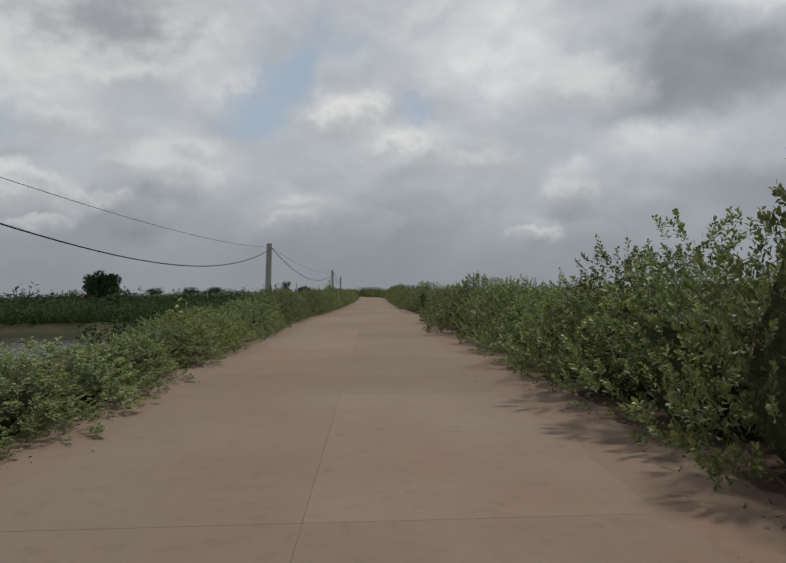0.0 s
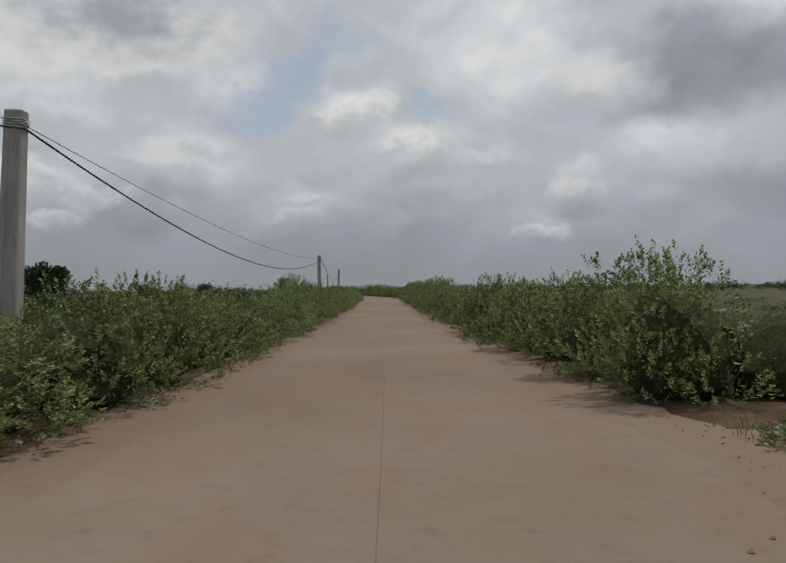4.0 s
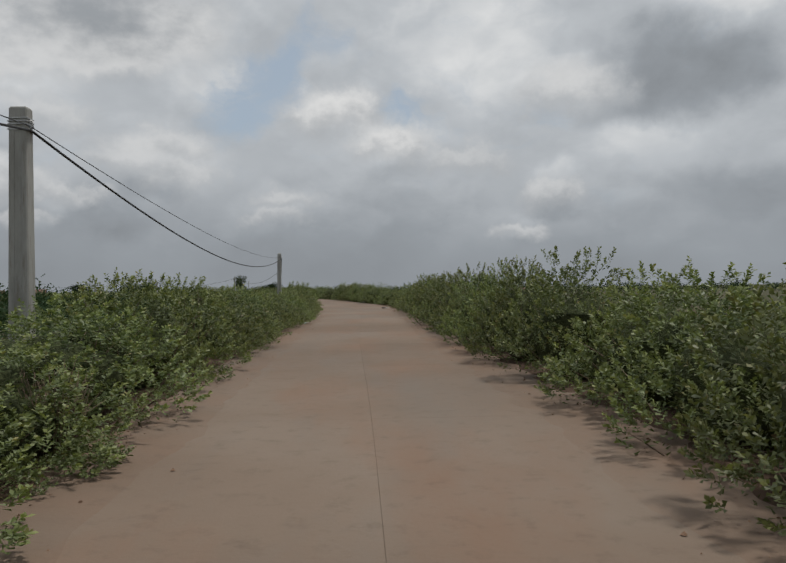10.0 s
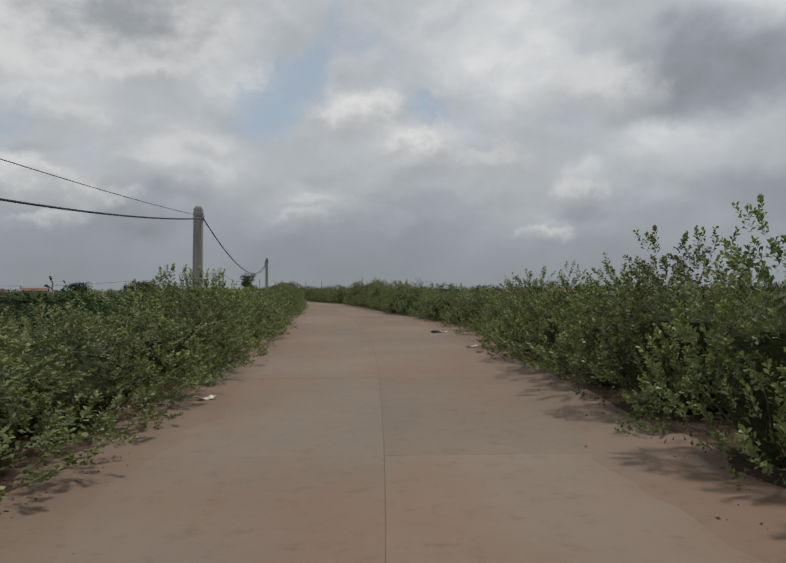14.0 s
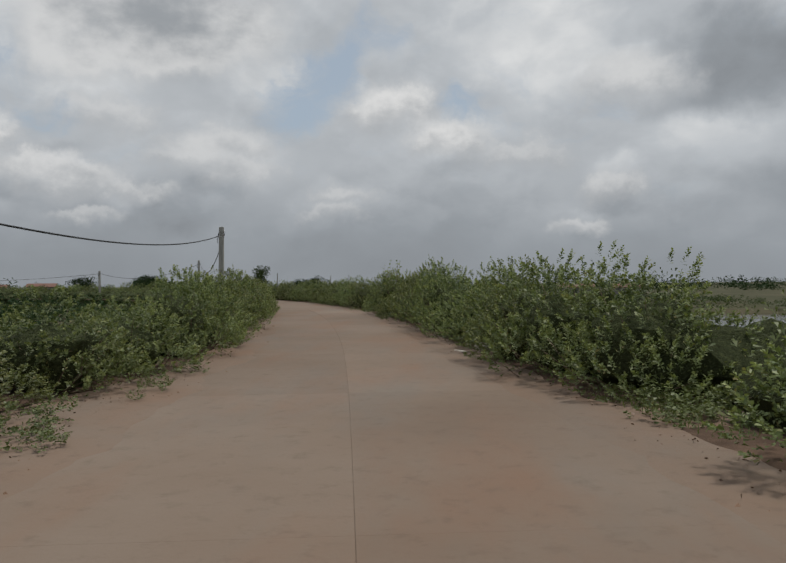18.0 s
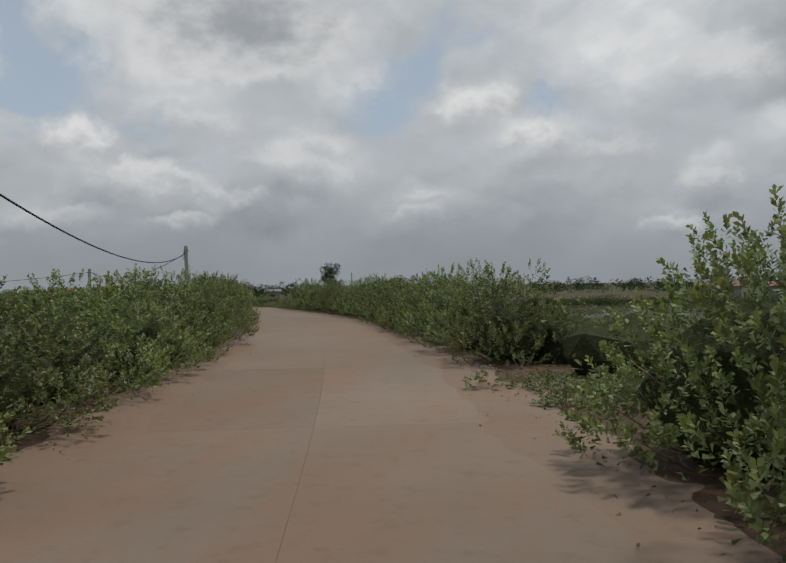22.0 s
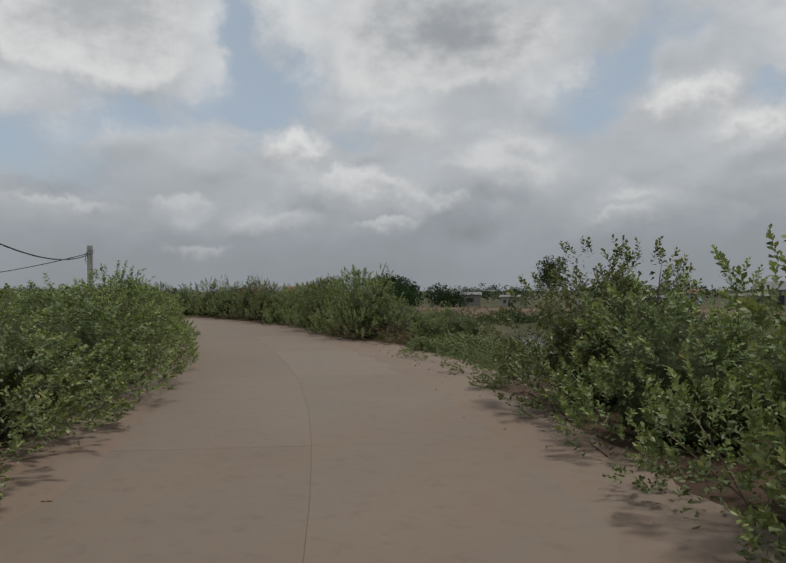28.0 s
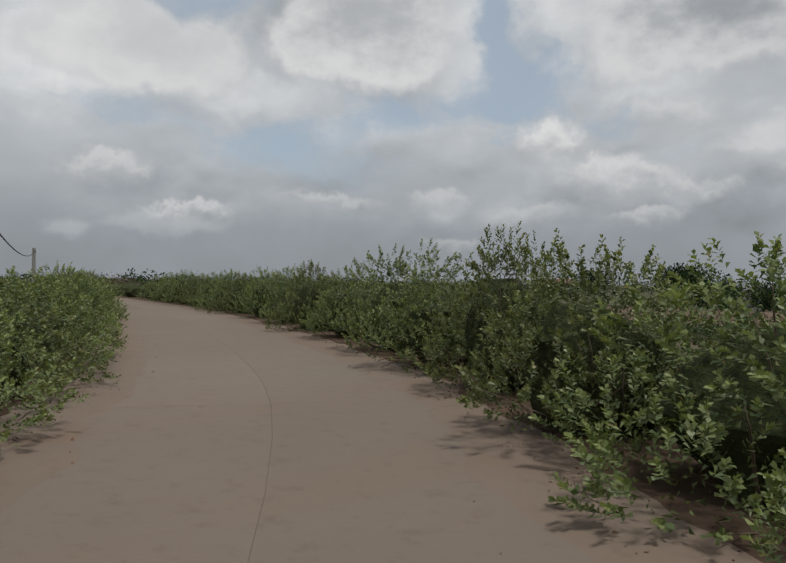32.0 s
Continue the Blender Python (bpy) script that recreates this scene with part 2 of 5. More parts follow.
def ramp(nt, value, *stops):
    r = nt.nodes.new("ShaderNodeValToRGB")
    nt.links.new(value, r.inputs[0])
    e = r.color_ramp.elements
    while len(e) < len(stops):
        e.new(0.5)
    for slot, (at, rgb) in zip(e, stops):
        slot.position, slot.color = at, (*rgb, 1)
    return r.outputs[0]


def blend(nt, factor, a, b, kind="MIX"):
    n = nt.nodes.new("ShaderNodeMix")
    n.data_type, n.blend_type = "RGBA", kind
    if isinstance(factor, float):
        n.inputs["Factor"].default_value = factor
    else:
        nt.links.new(factor, n.inputs["Factor"])
    for slot, value in ((n.inputs[6], a), (n.inputs[7], b)):
        if isinstance(value, tuple):
            slot.default_value = (*value, 1)
        else:
            nt.links.new(value, slot)
    return n.outputs[2]


def relief(nt, bsdf, height_out, strength, distance):
    n = nt.nodes.new("ShaderNodeBump")
    n.inputs["Strength"].default_value, n.inputs["Distance"].default_value = strength, distance
    nt.links.new(height_out, n.inputs["Height"]), nt.links.new(n.outputs[0], bsdf.inputs["Normal"])


def ranged(nt, value, a, b, c=0.0, d=1.0):
    n = nt.nodes.new("ShaderNodeMapRange")
    nt.links.new(value, n.inputs[0])
    for i, v in enumerate((a, b, c, d)):
        n.inputs[i + 1].default_value = v
    return n.outputs[0]


def leaf_material(name, young, old, dry, back=0.25, rough=0.5, spec=0.45):
    """A leathery leaf: a gloss coat over a body that lets some light through."""
    m, nt, b = material(name, rough, spec)
    g = nt.nodes.new("ShaderNodeNewGeometry")
    o = nt.nodes.new("ShaderNodeObjectInfo")
    own = ramp(nt, g.outputs["Random Per Island"], (0.0, old), (0.55, tuple((p + q) / 2 for p, q in zip(young, old))), (0.93, young), (0.985, dry))
    patch = tex(nt, 2.6, 3.0)
    tone = blend(nt, ranged(nt, patch, 0.4, 0.66, 0.0, 0.75), own, young)
    tone = blend(nt, ranged(nt, tex(nt, 1.7, 2.0), 0.44, 0.3, 0.0, 0.7), tone, old)
    hue = nt.nodes.new("ShaderNodeHueSaturation")
    nt.links.new(tone, hue.inputs["Color"])
    nt.links.new(ranged(nt, o.outputs["Random"], 0, 1, 0.72, 1.22), hue.inputs["Value"])
    nt.links.new(ranged(nt, o.outputs["Random"], 0, 1, 0.485, 0.512), hue.inputs["Hue"])
    nt.links.new(hue.outputs[0], b.inputs["Base Color"])
    t = nt.nodes.new("ShaderNodeBsdfTranslucent")
    lit = blend(nt, 1.0, hue.outputs[0], (1.0, 1.05, 0.55), "MULTIPLY")
    nt.links.new(lit, t.inputs["Color"])
    mixed = nt.nodes.new("ShaderNodeMixShader")
    mixed.inputs[0].default_value = back
    nt.links.new(b.outputs[0], mixed.inputs[1]), nt.links.new(t.outputs[0], mixed.inputs[2])
    nt.links.new(mixed.outputs[0], nt.nodes["Material Output"].inputs["Surface"])
    return m


def ground_like(name, dark, mid, light, big=0.35, fine=7.0, bump=0.5):
    m, nt, b = material(name, 0.95, 0.12)
    a = ramp(nt, tex(nt, big, 5.0, 0.6), (0.3, dark), (0.5, mid), (0.72, light))
    c = blend(nt, ranged(nt, tex(nt, fine, 6.0, 0.65), 0.3, 0.7, 0.0, 0.5), a, dark)
    nt.links.new(c, b.inputs["Base Color"])
    relief(nt, b, tex(nt, fine * 3, 6.0, 0.7), bump, 0.03)
    return m


def road_material(name="dusty_concrete", red=0.0):
    """Concrete under a skin of trodden red-brown dust: wheel tracks are paler, the sides redder."""
    m, nt, b = material(name, 0.88, 0.22)
    dust = ramp(nt, tex(nt, 0.22, 5.0, 0.6), (0.3, (0.189, 0.137, 0.101)), (0.5, (0.224, 0.168, 0.127)), (0.7, (0.252, 0.200, 0.158)))
    stain = ranged(nt, tex(nt, 0.75, 6.0, 0.62, stretch=(1.0, 0.35, 1.0)), 0.48, 0.7, 0.0, 0.75)
    c = blend(nt, stain, dust, (0.235, 0.145, 0.098))
    grey = ranged(nt, tex(nt, 0.5, 7.0, 0.7, stretch=(0.8, 0.25, 1.0)), 0.5, 0.7, 0.0, 0.75)
    c = blend(nt, grey, c, (0.2, 0.172, 0.145))
    if red:
        c = blend(nt, ranged(nt, tex(nt, 0.8, 5.0, 0.6), 0.35, 0.65, 0.0, red), c, (0.262, 0.162, 0.108))
    # less dust, greyer concrete towards the bend
    spot = nt.nodes.new("ShaderNodeSeparateXYZ")
    nt.links.new(nt.nodes.new("ShaderNodeTexCoord").outputs["Object"], spot.inputs[0])
    c = blend(nt, ranged(nt, spot.outputs[1], 150, 182, 0.0, 0.35 if red else 0.6), c, (0.2, 0.17, 0.141))
    dark = ranged(nt, tex(nt, 5.0, 8.0, 0.75), 0.53, 0.7, 0.0, 0.5)
    c = blend(nt, dark, c, (0.132, 0.099, 0.073))
    g = nt.nodes.new("ShaderNodeObjectInfo")
    hue = nt.nodes.new("ShaderNodeHueSaturation")
    nt.links.new(c, hue.inputs["Color"])
    nt.links.new(ranged(nt, g.outputs["Random"], 0, 1, 0.82, 0.93), hue.inputs["Value"])
    nt.links.new(hue.outputs[0], b.inputs["Base Color"])
    relief(nt, b, tex(nt, 26.0, 6.0, 0.7), 0.35, 0.012)
    return m


LEAF = leaf_material("shrub_leaf", (0.17, 0.205, 0.07), (0.082, 0.112, 0.044), (0.26, 0.21, 0.09), 0.25)

# the shrub leaf again, darkened to carry the shade inside the crown
LEAF_DEEP = leaf_material("shaded_inner_leaf", (0.135, 0.165, 0.062), (0.066, 0.088, 0.037), (0.13, 0.1, 0.055), 0.2, 0.6, 0.3)
# dark mottled green: shade deep in the foliage, put into the colour
SHADE_CORE, nt, b = material("shade_core", 0.95, 0.05)
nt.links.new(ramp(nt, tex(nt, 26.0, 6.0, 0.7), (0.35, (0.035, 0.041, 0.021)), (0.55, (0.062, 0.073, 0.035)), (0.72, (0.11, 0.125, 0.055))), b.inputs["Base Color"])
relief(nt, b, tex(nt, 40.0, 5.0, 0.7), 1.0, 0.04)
LEAF_TIP = leaf_material("young_shrub_leaf", (0.255, 0.285, 0.105), (0.15, 0.185, 0.072), (0.28, 0.24, 0.1), 0.3)
LEAF_FAR = leaf_material("scrub_leaf", (0.085, 0.125, 0.05), (0.045, 0.075, 0.035), (0.14, 0.12, 0.06), 0.25, 0.8, 0.15)
LEAF_DARK = leaf_material("tree_leaf", (0.04, 0.065, 0.03), (0.022, 0.04, 0.02), (0.06, 0.06, 0.03), 0.2, 0.9, 0.08)
LEAF_LIME = leaf_material("lime_shrub_leaf", (0.215, 0.245, 0.078), (0.105, 0.135, 0.047), (0.33, 0.28, 0.1), 0.3)
LEAF_BROAD = leaf_material("broad_leaf", (0.24, 0.31, 0.07), (0.1, 0.15, 0.045), (0.3, 0.3, 0.09), 0.35, 0.45)
LEAF_WEED = leaf_material("weed_leaf", (0.16, 0.2, 0.07), (0.1, 0.13, 0.05), (0.22, 0.19, 0.08))
LEAF_DRY = leaf_material("dry_leaf", (0.2, 0.12, 0.075), (0.1, 0.06, 0.04), (0.3, 0.23, 0.16), 0.1)
DIRT = ground_like("verge_soil", (0.2, 0.125, 0.085), (0.30, 0.195, 0.135), (0.36, 0.25, 0.18))
MUD = ground_like("brown_mud", (0.1, 0.07, 0.05), (0.15, 0.11, 0.08), (0.2, 0.15, 0.11))
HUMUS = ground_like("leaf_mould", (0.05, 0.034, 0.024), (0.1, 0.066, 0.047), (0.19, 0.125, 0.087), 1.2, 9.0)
FIELD = ground_like("marsh_ground", (0.045, 0.05, 0.026), (0.075, 0.073, 0.04), (0.135, 0.105, 0.072), 0.12, 2.0)
ROAD = road_material()
SOIL = road_material("red_dust", 0.38)

WOOD, nt, b = material("stem_bark", 0.9, 0.15)
nt.links.new(ramp(nt, tex(nt, 9.0), (0.3, (0.08, 0.055, 0.04)), (0.7, (0.2, 0.15, 0.11))), b.inputs["Base Color"])

CONCRETE, nt, b = material("weathered_concrete", 0.9, 0.2)
c = ramp(nt, tex(nt, 1.6, 6.0, 0.65, stretch=(3, 3, 0.6)), (0.3, (0.24, 0.235, 0.215)), (0.55, (0.36, 0.355, 0.33)), (0.75, (0.43, 0.42, 0.39)))
c = blend(nt, ranged(nt, tex(nt, 5.0, 5.0, 0.7, stretch=(6, 6, 0.5)), 0.55, 0.72, 0.0, 0.7), c, (0.17, 0.13, 0.1))
nt.links.new(c, b.inputs["Base Color"])
relief(nt, b, tex(nt, 40.0, 6.0, 0.7), 0.4, 0.01)

RUBBER, nt, b = material("black_cable_sheath", 0.55, 0.4)
nt.links.new(ramp(nt, tex(nt, 20.0), (0.3, (0.012, 0.012, 0.013)), (0.7, (0.035, 0.035, 0.037))), b.inputs["Base Color"])
STEEL, nt, b = material("galvanised_strap", 0.5, 0.5)
b.inputs["Metallic"].default_value = 0.8
nt.links.new(ramp(nt, tex(nt, 30.0), (0.3, (0.3, 0.3, 0.3)), (0.7, (0.5, 0.5, 0.49))), b.inputs["Base Color"])

WATER, nt, b = material("pond_water", 0.06, 0.5)
nt.links.new(ramp(nt, tex(nt, 0.2), (0.3, (0.05, 0.05, 0.04)), (0.7, (0.09, 0.08, 0.06))), b.inputs["Base Color"])
relief(nt, b, tex(nt, 3.0, 4.0, 0.6, stretch=(1, 2.2, 1)), 0.25, 0.03)


def painted(name, rgb, rough=0.7, wear=(0.2, 0.17, 0.14)):
    m, nt, b = material(name, rough, 0.3)
    c = blend(nt, ranged(nt, tex(nt, 1.3, 6.0, 0.7), 0.5, 0.75, 0.0, 0.5), rgb, wear)
    nt.links.new(c, b.inputs["Base Color"])
    return m


# ---------------------------------------------------------------- the line of the road
NODES = ((0.5, -36), (0.3, -24), (0.0, -12), (-0.38, 0), (-0.74, 12), (-1.1, 24), (-1.27, 36), (-1.54, 48), (-1.85, 60), (-2.13, 72), (-2.54, 84),
         (-2.77, 96), (-3.42, 107.9), (-4.72, 119.9), (-6.38, 131.8), (-8.61, 143.5), (-11.69, 155.1), (-15.93, 166.3), (-21.9, 177.1), (-29.19, 186.04),
         (-35.76, 191.76), (-42.36, 195.39), (-50.7, 198.9), (-59.2, 201.9), (-70, 204.6), (-85, 207.4), (-110, 210))


def glide(pts, step):
    """A smooth line through the nodes, cut into even steps. Returns places and headings."""
    p = np.array(pts, float)
    p = np.vstack([2 * p[0] - p[1], p, 2 * p[-1] - p[-2]])
    out = []
    for i in range(1, len(p) - 2):
        for u in np.linspace(0, 1, 24, endpoint=False):
            a, b, c, d = p[i - 1], p[i], p[i + 1], p[i + 2]
            out.append(0.5 * (2 * b + (c - a) * u + (2 * a - 5 * b + 4 * c - d) * u**2 + (3 * b - a - 3 * c + d) * u**3))
    out = np.array(out + [p[-2]])
    run = np.r_[0, np.cumsum(np.hypot(*np.diff(out, axis=0).T))]
    at = np.arange(0, run[-1], step)
    line = np.stack([np.interp(at, run, out[:, k]) for k in (0, 1)], 1)
    return line, at


LINE, RUN = glide(NODES, 0.5)
START = RUN[np.argmin(np.hypot(*(LINE - np.array([-0.38, 0])).T))]
RUN = RUN - START  # 0 where the drive begins
TANGENT = np.gradient(LINE, axis=0)
TANGENT /= np.hypot(*TANGENT.T)[:, None]
RIGHT = np.stack([TANGENT[:, 1], -TANGENT[:, 0]], 1)


def along(s, n):
    """World x, y at s metres along the road and n metres to the right of its middle line."""
    s, n = np.broadcast_arrays(np.asarray(s, float), np.asarray(n, float))
    q = [np.interp(s, RUN, LINE[:, k]) + n * np.interp(s, RUN, RIGHT[:, k]) for k in (0, 1)]
    return np.stack(q, -1)


WIDTH_AT = (-36, 6, 20, 32, 40, 48, 60, 72, 84, 96, 104, 112, 120, 127, 136, 153, 172, 182, 190, 200, 230, 320)
HALF = (2.2, 2.25, 2.35, 2.5, 2.1, 2.0, 1.9, 1.9, 1.9, 2.0, 2.2, 2.25, 2.35, 2.0, 1.95, 1.9, 1.93, 1.95, 1.8, 1.78, 1.8, 1.8)


def half_width(s):
    return np.interp(s, WIDTH_AT, HALF)


def off_road(x, y):
    """For many places: metres along the road and to the right of its middle line."""
    q = np.stack([np.ravel(x), np.ravel(y)], 1)
    s, n = np.empty(len(q)), np.empty(len(q))
    coarse = LINE[::4]
    for i in range(0, len(q), 4000):
        d = q[i:i + 4000, None, :] - coarse[None]
        k = np.argmin((d**2).sum(-1), 1)
        v = d[np.arange(len(k)), k]
        s[i:i + 4000] = RUN[::4][k]
        side = (v * RIGHT[::4][k]).sum(-1)
        n[i:i + 4000] = np.sign(side + 1e-9) * np.hypot(*v.T)
    return s.reshape(np.shape(x)), n.reshape(np.shape(x))


PONDS = ((-62, -13, 30, 64), (11, 36, 42, 64), (11, 40, 69, 92), (10.5, 42, 96, 122), (9, 40, 126, 146), (0.5, 38, 150, 186), (-33, 30, 196, 225))
MARSH, WATER_Z = -1.7, -1.78


def lumps(x, y, size, seed):
    return np.array([noise.noise(Vector((a / size, b / size, seed))) for a, b in zip(np.ravel(x), np.ravel(y))]).reshape(np.shape(x))


def ground_z(x, y):
    x, y = np.asarray(x, float), np.asarray(y, float)
    s, n = off_road(x, y)
    edge = np.abs(n) - half_width(s)
    bank = -0.07 - 0.03 * np.clip(edge, 0, 2.5) - 1.55 * np.clip((edge - 2.4) / 4.6, 0, 1) ** 1.15
    z = np.where(edge < 8, bank, MARSH)
    for x0, x1, y0, y1 in PONDS:
        inside = np.minimum(np.minimum(x - x0, x1 - x), np.minimum(y - y0, y1 - y))
        rim = np.clip(1 - np.abs(inside + 1.0) / 1.8, 0, 1)
        z = np.where(edge > 5, np.maximum(z, z + 0.45 * rim), z)
        z = np.where((inside > 0) & (edge > 5), np.minimum(z, MARSH - 0.6 * np.clip(inside / 1.5, 0, 1)), z)
    return z


# ---------------------------------------------------------------- mesh helpers
def mesh_from(name, verts, faces, mat, smooth=False):
    me = bpy.data.meshes.new(name)
    me.from_pydata([tuple(v) for v in verts], [], [tuple(f) for f in faces])
    me.materials.append(mat)
    if smooth:
        me.polygons.foreach_set("use_smooth", [True] * len(me.polygons))
    me.update()
    return me


def mesh_leaves(name, mat, quads, tris=None):
    """A mesh of loose leaves from arrays (count, 4, 3) and (count, 3, 3)."""
    q = np.asarray(quads, np.float32).reshape(-1, 3)
    t = np.zeros((0, 3), np.float32) if tris is None else np.asarray(tris, np.float32).reshape(-1, 3)
    v = np.concatenate([q, t])
    nq, nt_ = len(q) // 4, len(t) // 3
    me = bpy.data.meshes.new(name)
    me.vertices.add(len(v))
    me.vertices.foreach_set("co", v.ravel())
    me.loops.add(len(v))
    me.loops.foreach_set("vertex_index", np.arange(len(v), dtype=np.int32))
    me.polygons.add(nq + nt_)
    starts = np.r_[np.arange(0, 4 * nq, 4), 4 * nq + np.arange(0, 3 * nt_, 3)].astype(np.int32)
    me.polygons.foreach_set("loop_start", starts)
    me.polygons.foreach_set("loop_total", np.r_[np.full(nq, 4), np.full(nt_, 3)].astype(np.int32))
    me.materials.append(mat)
    me.update(calc_edges=True)
    return me


def mesh_quads(name, quads, mat):
    return mesh_leaves(name, mat, quads)


def part_of(name, data, parent, label=""):
    ob = new(name, data)
    ob.parent = parent
    if label:
        tagged(ob, label)
    return ob


def bm_mesh(name, bm, mat, smooth=False):
    me = bpy.data.meshes.new(name)
    bm.to_mesh(me)
    bm.free()
    me.materials.append(mat)
    if smooth:
        me.polygons.foreach_set("use_smooth", [True] * len(me.polygons))
    return me


def box_bm(sx, sy, sz, z0=0.0, bevel=0.0, top=1.0):
    """A box standing on z0, its top scaled, its edges bevelled."""
    bm = bmesh.new()
    bmesh.ops.create_cube(bm, size=1)
    for v in bm.verts:
        k = top if v.co.z > 0 else 1.0
        v.co = Vector((v.co.x * sx * k, v.co.y * sy * k, z0 + (v.co.z + 0.5) * sz))
    if bevel:
        bmesh.ops.bevel(bm, geom=list(bm.edges), offset=bevel, segments=2, affect="EDGES", profile=0.6)
    return bm


def tube(points, radii, sides=5):
    """Verts and faces of a tapering tube through the points."""
    p = np.asarray(points, float)
    d = np.gradient(p, axis=0)
    verts, faces = [], []
    for i, (q, t, r) in enumerate(zip(p, d, radii)):
        t = Vector(t).normalized()
        a = t.orthogonal().normalized()
        b = t.cross(a)
        for k in range(sides):
            w = 2 * math.pi * k / sides
            verts.append(Vector(q) + r * (math.cos(w) * a + math.sin(w) * b))
    for i in range(len(p) - 1):
        for k in range(sides):
            l = (k + 1) % sides
            faces.append((i * sides + k, i * sides + l, (i + 1) * sides + l, (i + 1) * sides + k))
    faces.append(tuple(reversed(range(sides))))
    faces.append(tuple((len(p) - 1) * sides + k for k in range(sides)))
    return verts, faces


def tubes(name, runs, mat, sides=4):
    verts, faces = [], []
    for pts, radii in runs:
        v, f = tube(pts, radii, sides)
        faces += [tuple(i + len(verts) for i in q) for q in f]
        verts += v
    return mesh_from(name, verts, faces, mat, True)


# ---------------------------------------------------------------- ground, road, water
def spaced(lo, hi, step, far):
    core = list(np.arange(lo, hi + step, step))
    out, d = [], step
    x = hi
    while x < far:
        d *= 1.35
        x += d
        out.append(x)
    low, d, x = [], step, lo
    while x > -far:
        d *= 1.35
        x -= d
        low.append(x)
    return np.array(low[::-1] + core + out)


gx, gy = spaced(-120, 50, 1.25, 4000), spaced(-45, 260, 1.25, 4000)
X, Y = np.meshgrid(gx, gy, indexing="ij")
Z = ground_z(X, Y)
Z = Z + 0.04 * np.random.default_rng(3).standard_normal(Z.shape) * (Z < -0.12)
k = len(gy)
faces = [(i * k + j, (i + 1) * k + j, (i + 1) * k + j + 1, i * k + j + 1) for i in range(len(gx) - 1) for j in range(k - 1)]
ground = new("ground", mesh_from("ground", np.stack([X, Y, Z], -1).reshape(-1, 3), faces, FIELD, True))
tagged(ground, "flat marshy ground with bunds, rough grass and mud", "ground", kind="structure")

for x0, x1, y0, y1 in PONDS:
    sx, sy = np.linspace(x0 - 1, x1 + 1, 5), np.linspace(y0 - 1, y1 + 1, 5)
    v = [(a, b, WATER_Z) for a in sx for b in sy]
    f = [(i * 5 + j, (i + 1) * 5 + j, (i + 1) * 5 + j + 1, i * 5 + j + 1) for i in range(4) for j in range(4)]
    tagged(new("water", mesh_from("water", v, f, WATER)), "still grey water of a fish pond between low bunds", "pond", kind="structure")


def ragged(s, seed):
    return np.array([0.28 * noise.noise(Vector((a / 2.3, seed, 0))) + 0.16 * noise.noise(Vector((a / 0.6, seed, 5))) for a in np.ravel(s)])


# soil on both sides of the slabs, its inner edge lapping raggedly over the concrete
for side, seed in ((-1, 3.0), (1, 9.0)):
    s = np.arange(-34, 285, 0.3)
    inner = half_width(s) - 0.42 + 1.0 * ragged(s, seed)
    cols = []
    for w, lift in ((0.0, -0.012), (0.12, 0.003), (0.45, 0.012), (0.9, 0.008), (1.8, -0.03), (3.4, -0.1)):
        q = along(s, side * (inner + w))
        z = lift + 0.006 + 0.014 * lumps(q[:, 0], q[:, 1], 0.5, seed) * (w > 0.05)
        cols.append(np.column_stack([q, z]))
    rows = np.stack(cols, 1)
    m = rows.shape[1]
    f = []
    for i in range(len(s) - 1):
        for j in range(m - 1):
            quad = (i * m + j, i * m + j + 1, (i + 1) * m + j + 1, (i + 1) * m + j)
            f.append(quad if side < 0 else quad[::-1])
    f = [q[::-1] for q in f]
    verge = new("verge", mesh_from("verge", rows.reshape(-1, 3), f, SOIL, True))
    tagged(verge, "red-brown trodden soil verge lapping over the road's edge", "verge", kind="structure")

# openings in the rows of shrubs, in metres along the road; 1 is the right side
GAPS = {1: ((31.9, 33.7), (121.5, 122.1), (147.5, 148.3), (182.4, 189.4)), -1: ((113.6, 114.2),)}
# how far the rows stand back from the road (or, below 0, lean in over its edge)
BACK_AT = {1: (105, 109, 115, 119, 182, 190, 200), -1: (111, 115, 122, 126, 150, 158, 174, 192, 200, 212, 226)}
BACK = {1: (0.0, 0.6, 0.6, 0.0, 0.0, -0.1, 0.0), -1: (0.0, 1.0, 1.0, 0.1, 0.0, -0.25, -0.3, -0.18, 0.12, 0.12, -0.2)}


def set_back(side, s):
    return np.interp(s, BACK_AT[side], BACK[side])


def in_gap(side, s, more=0.0):
    return any(a - more < s < b + more for a, b in GAPS[side])


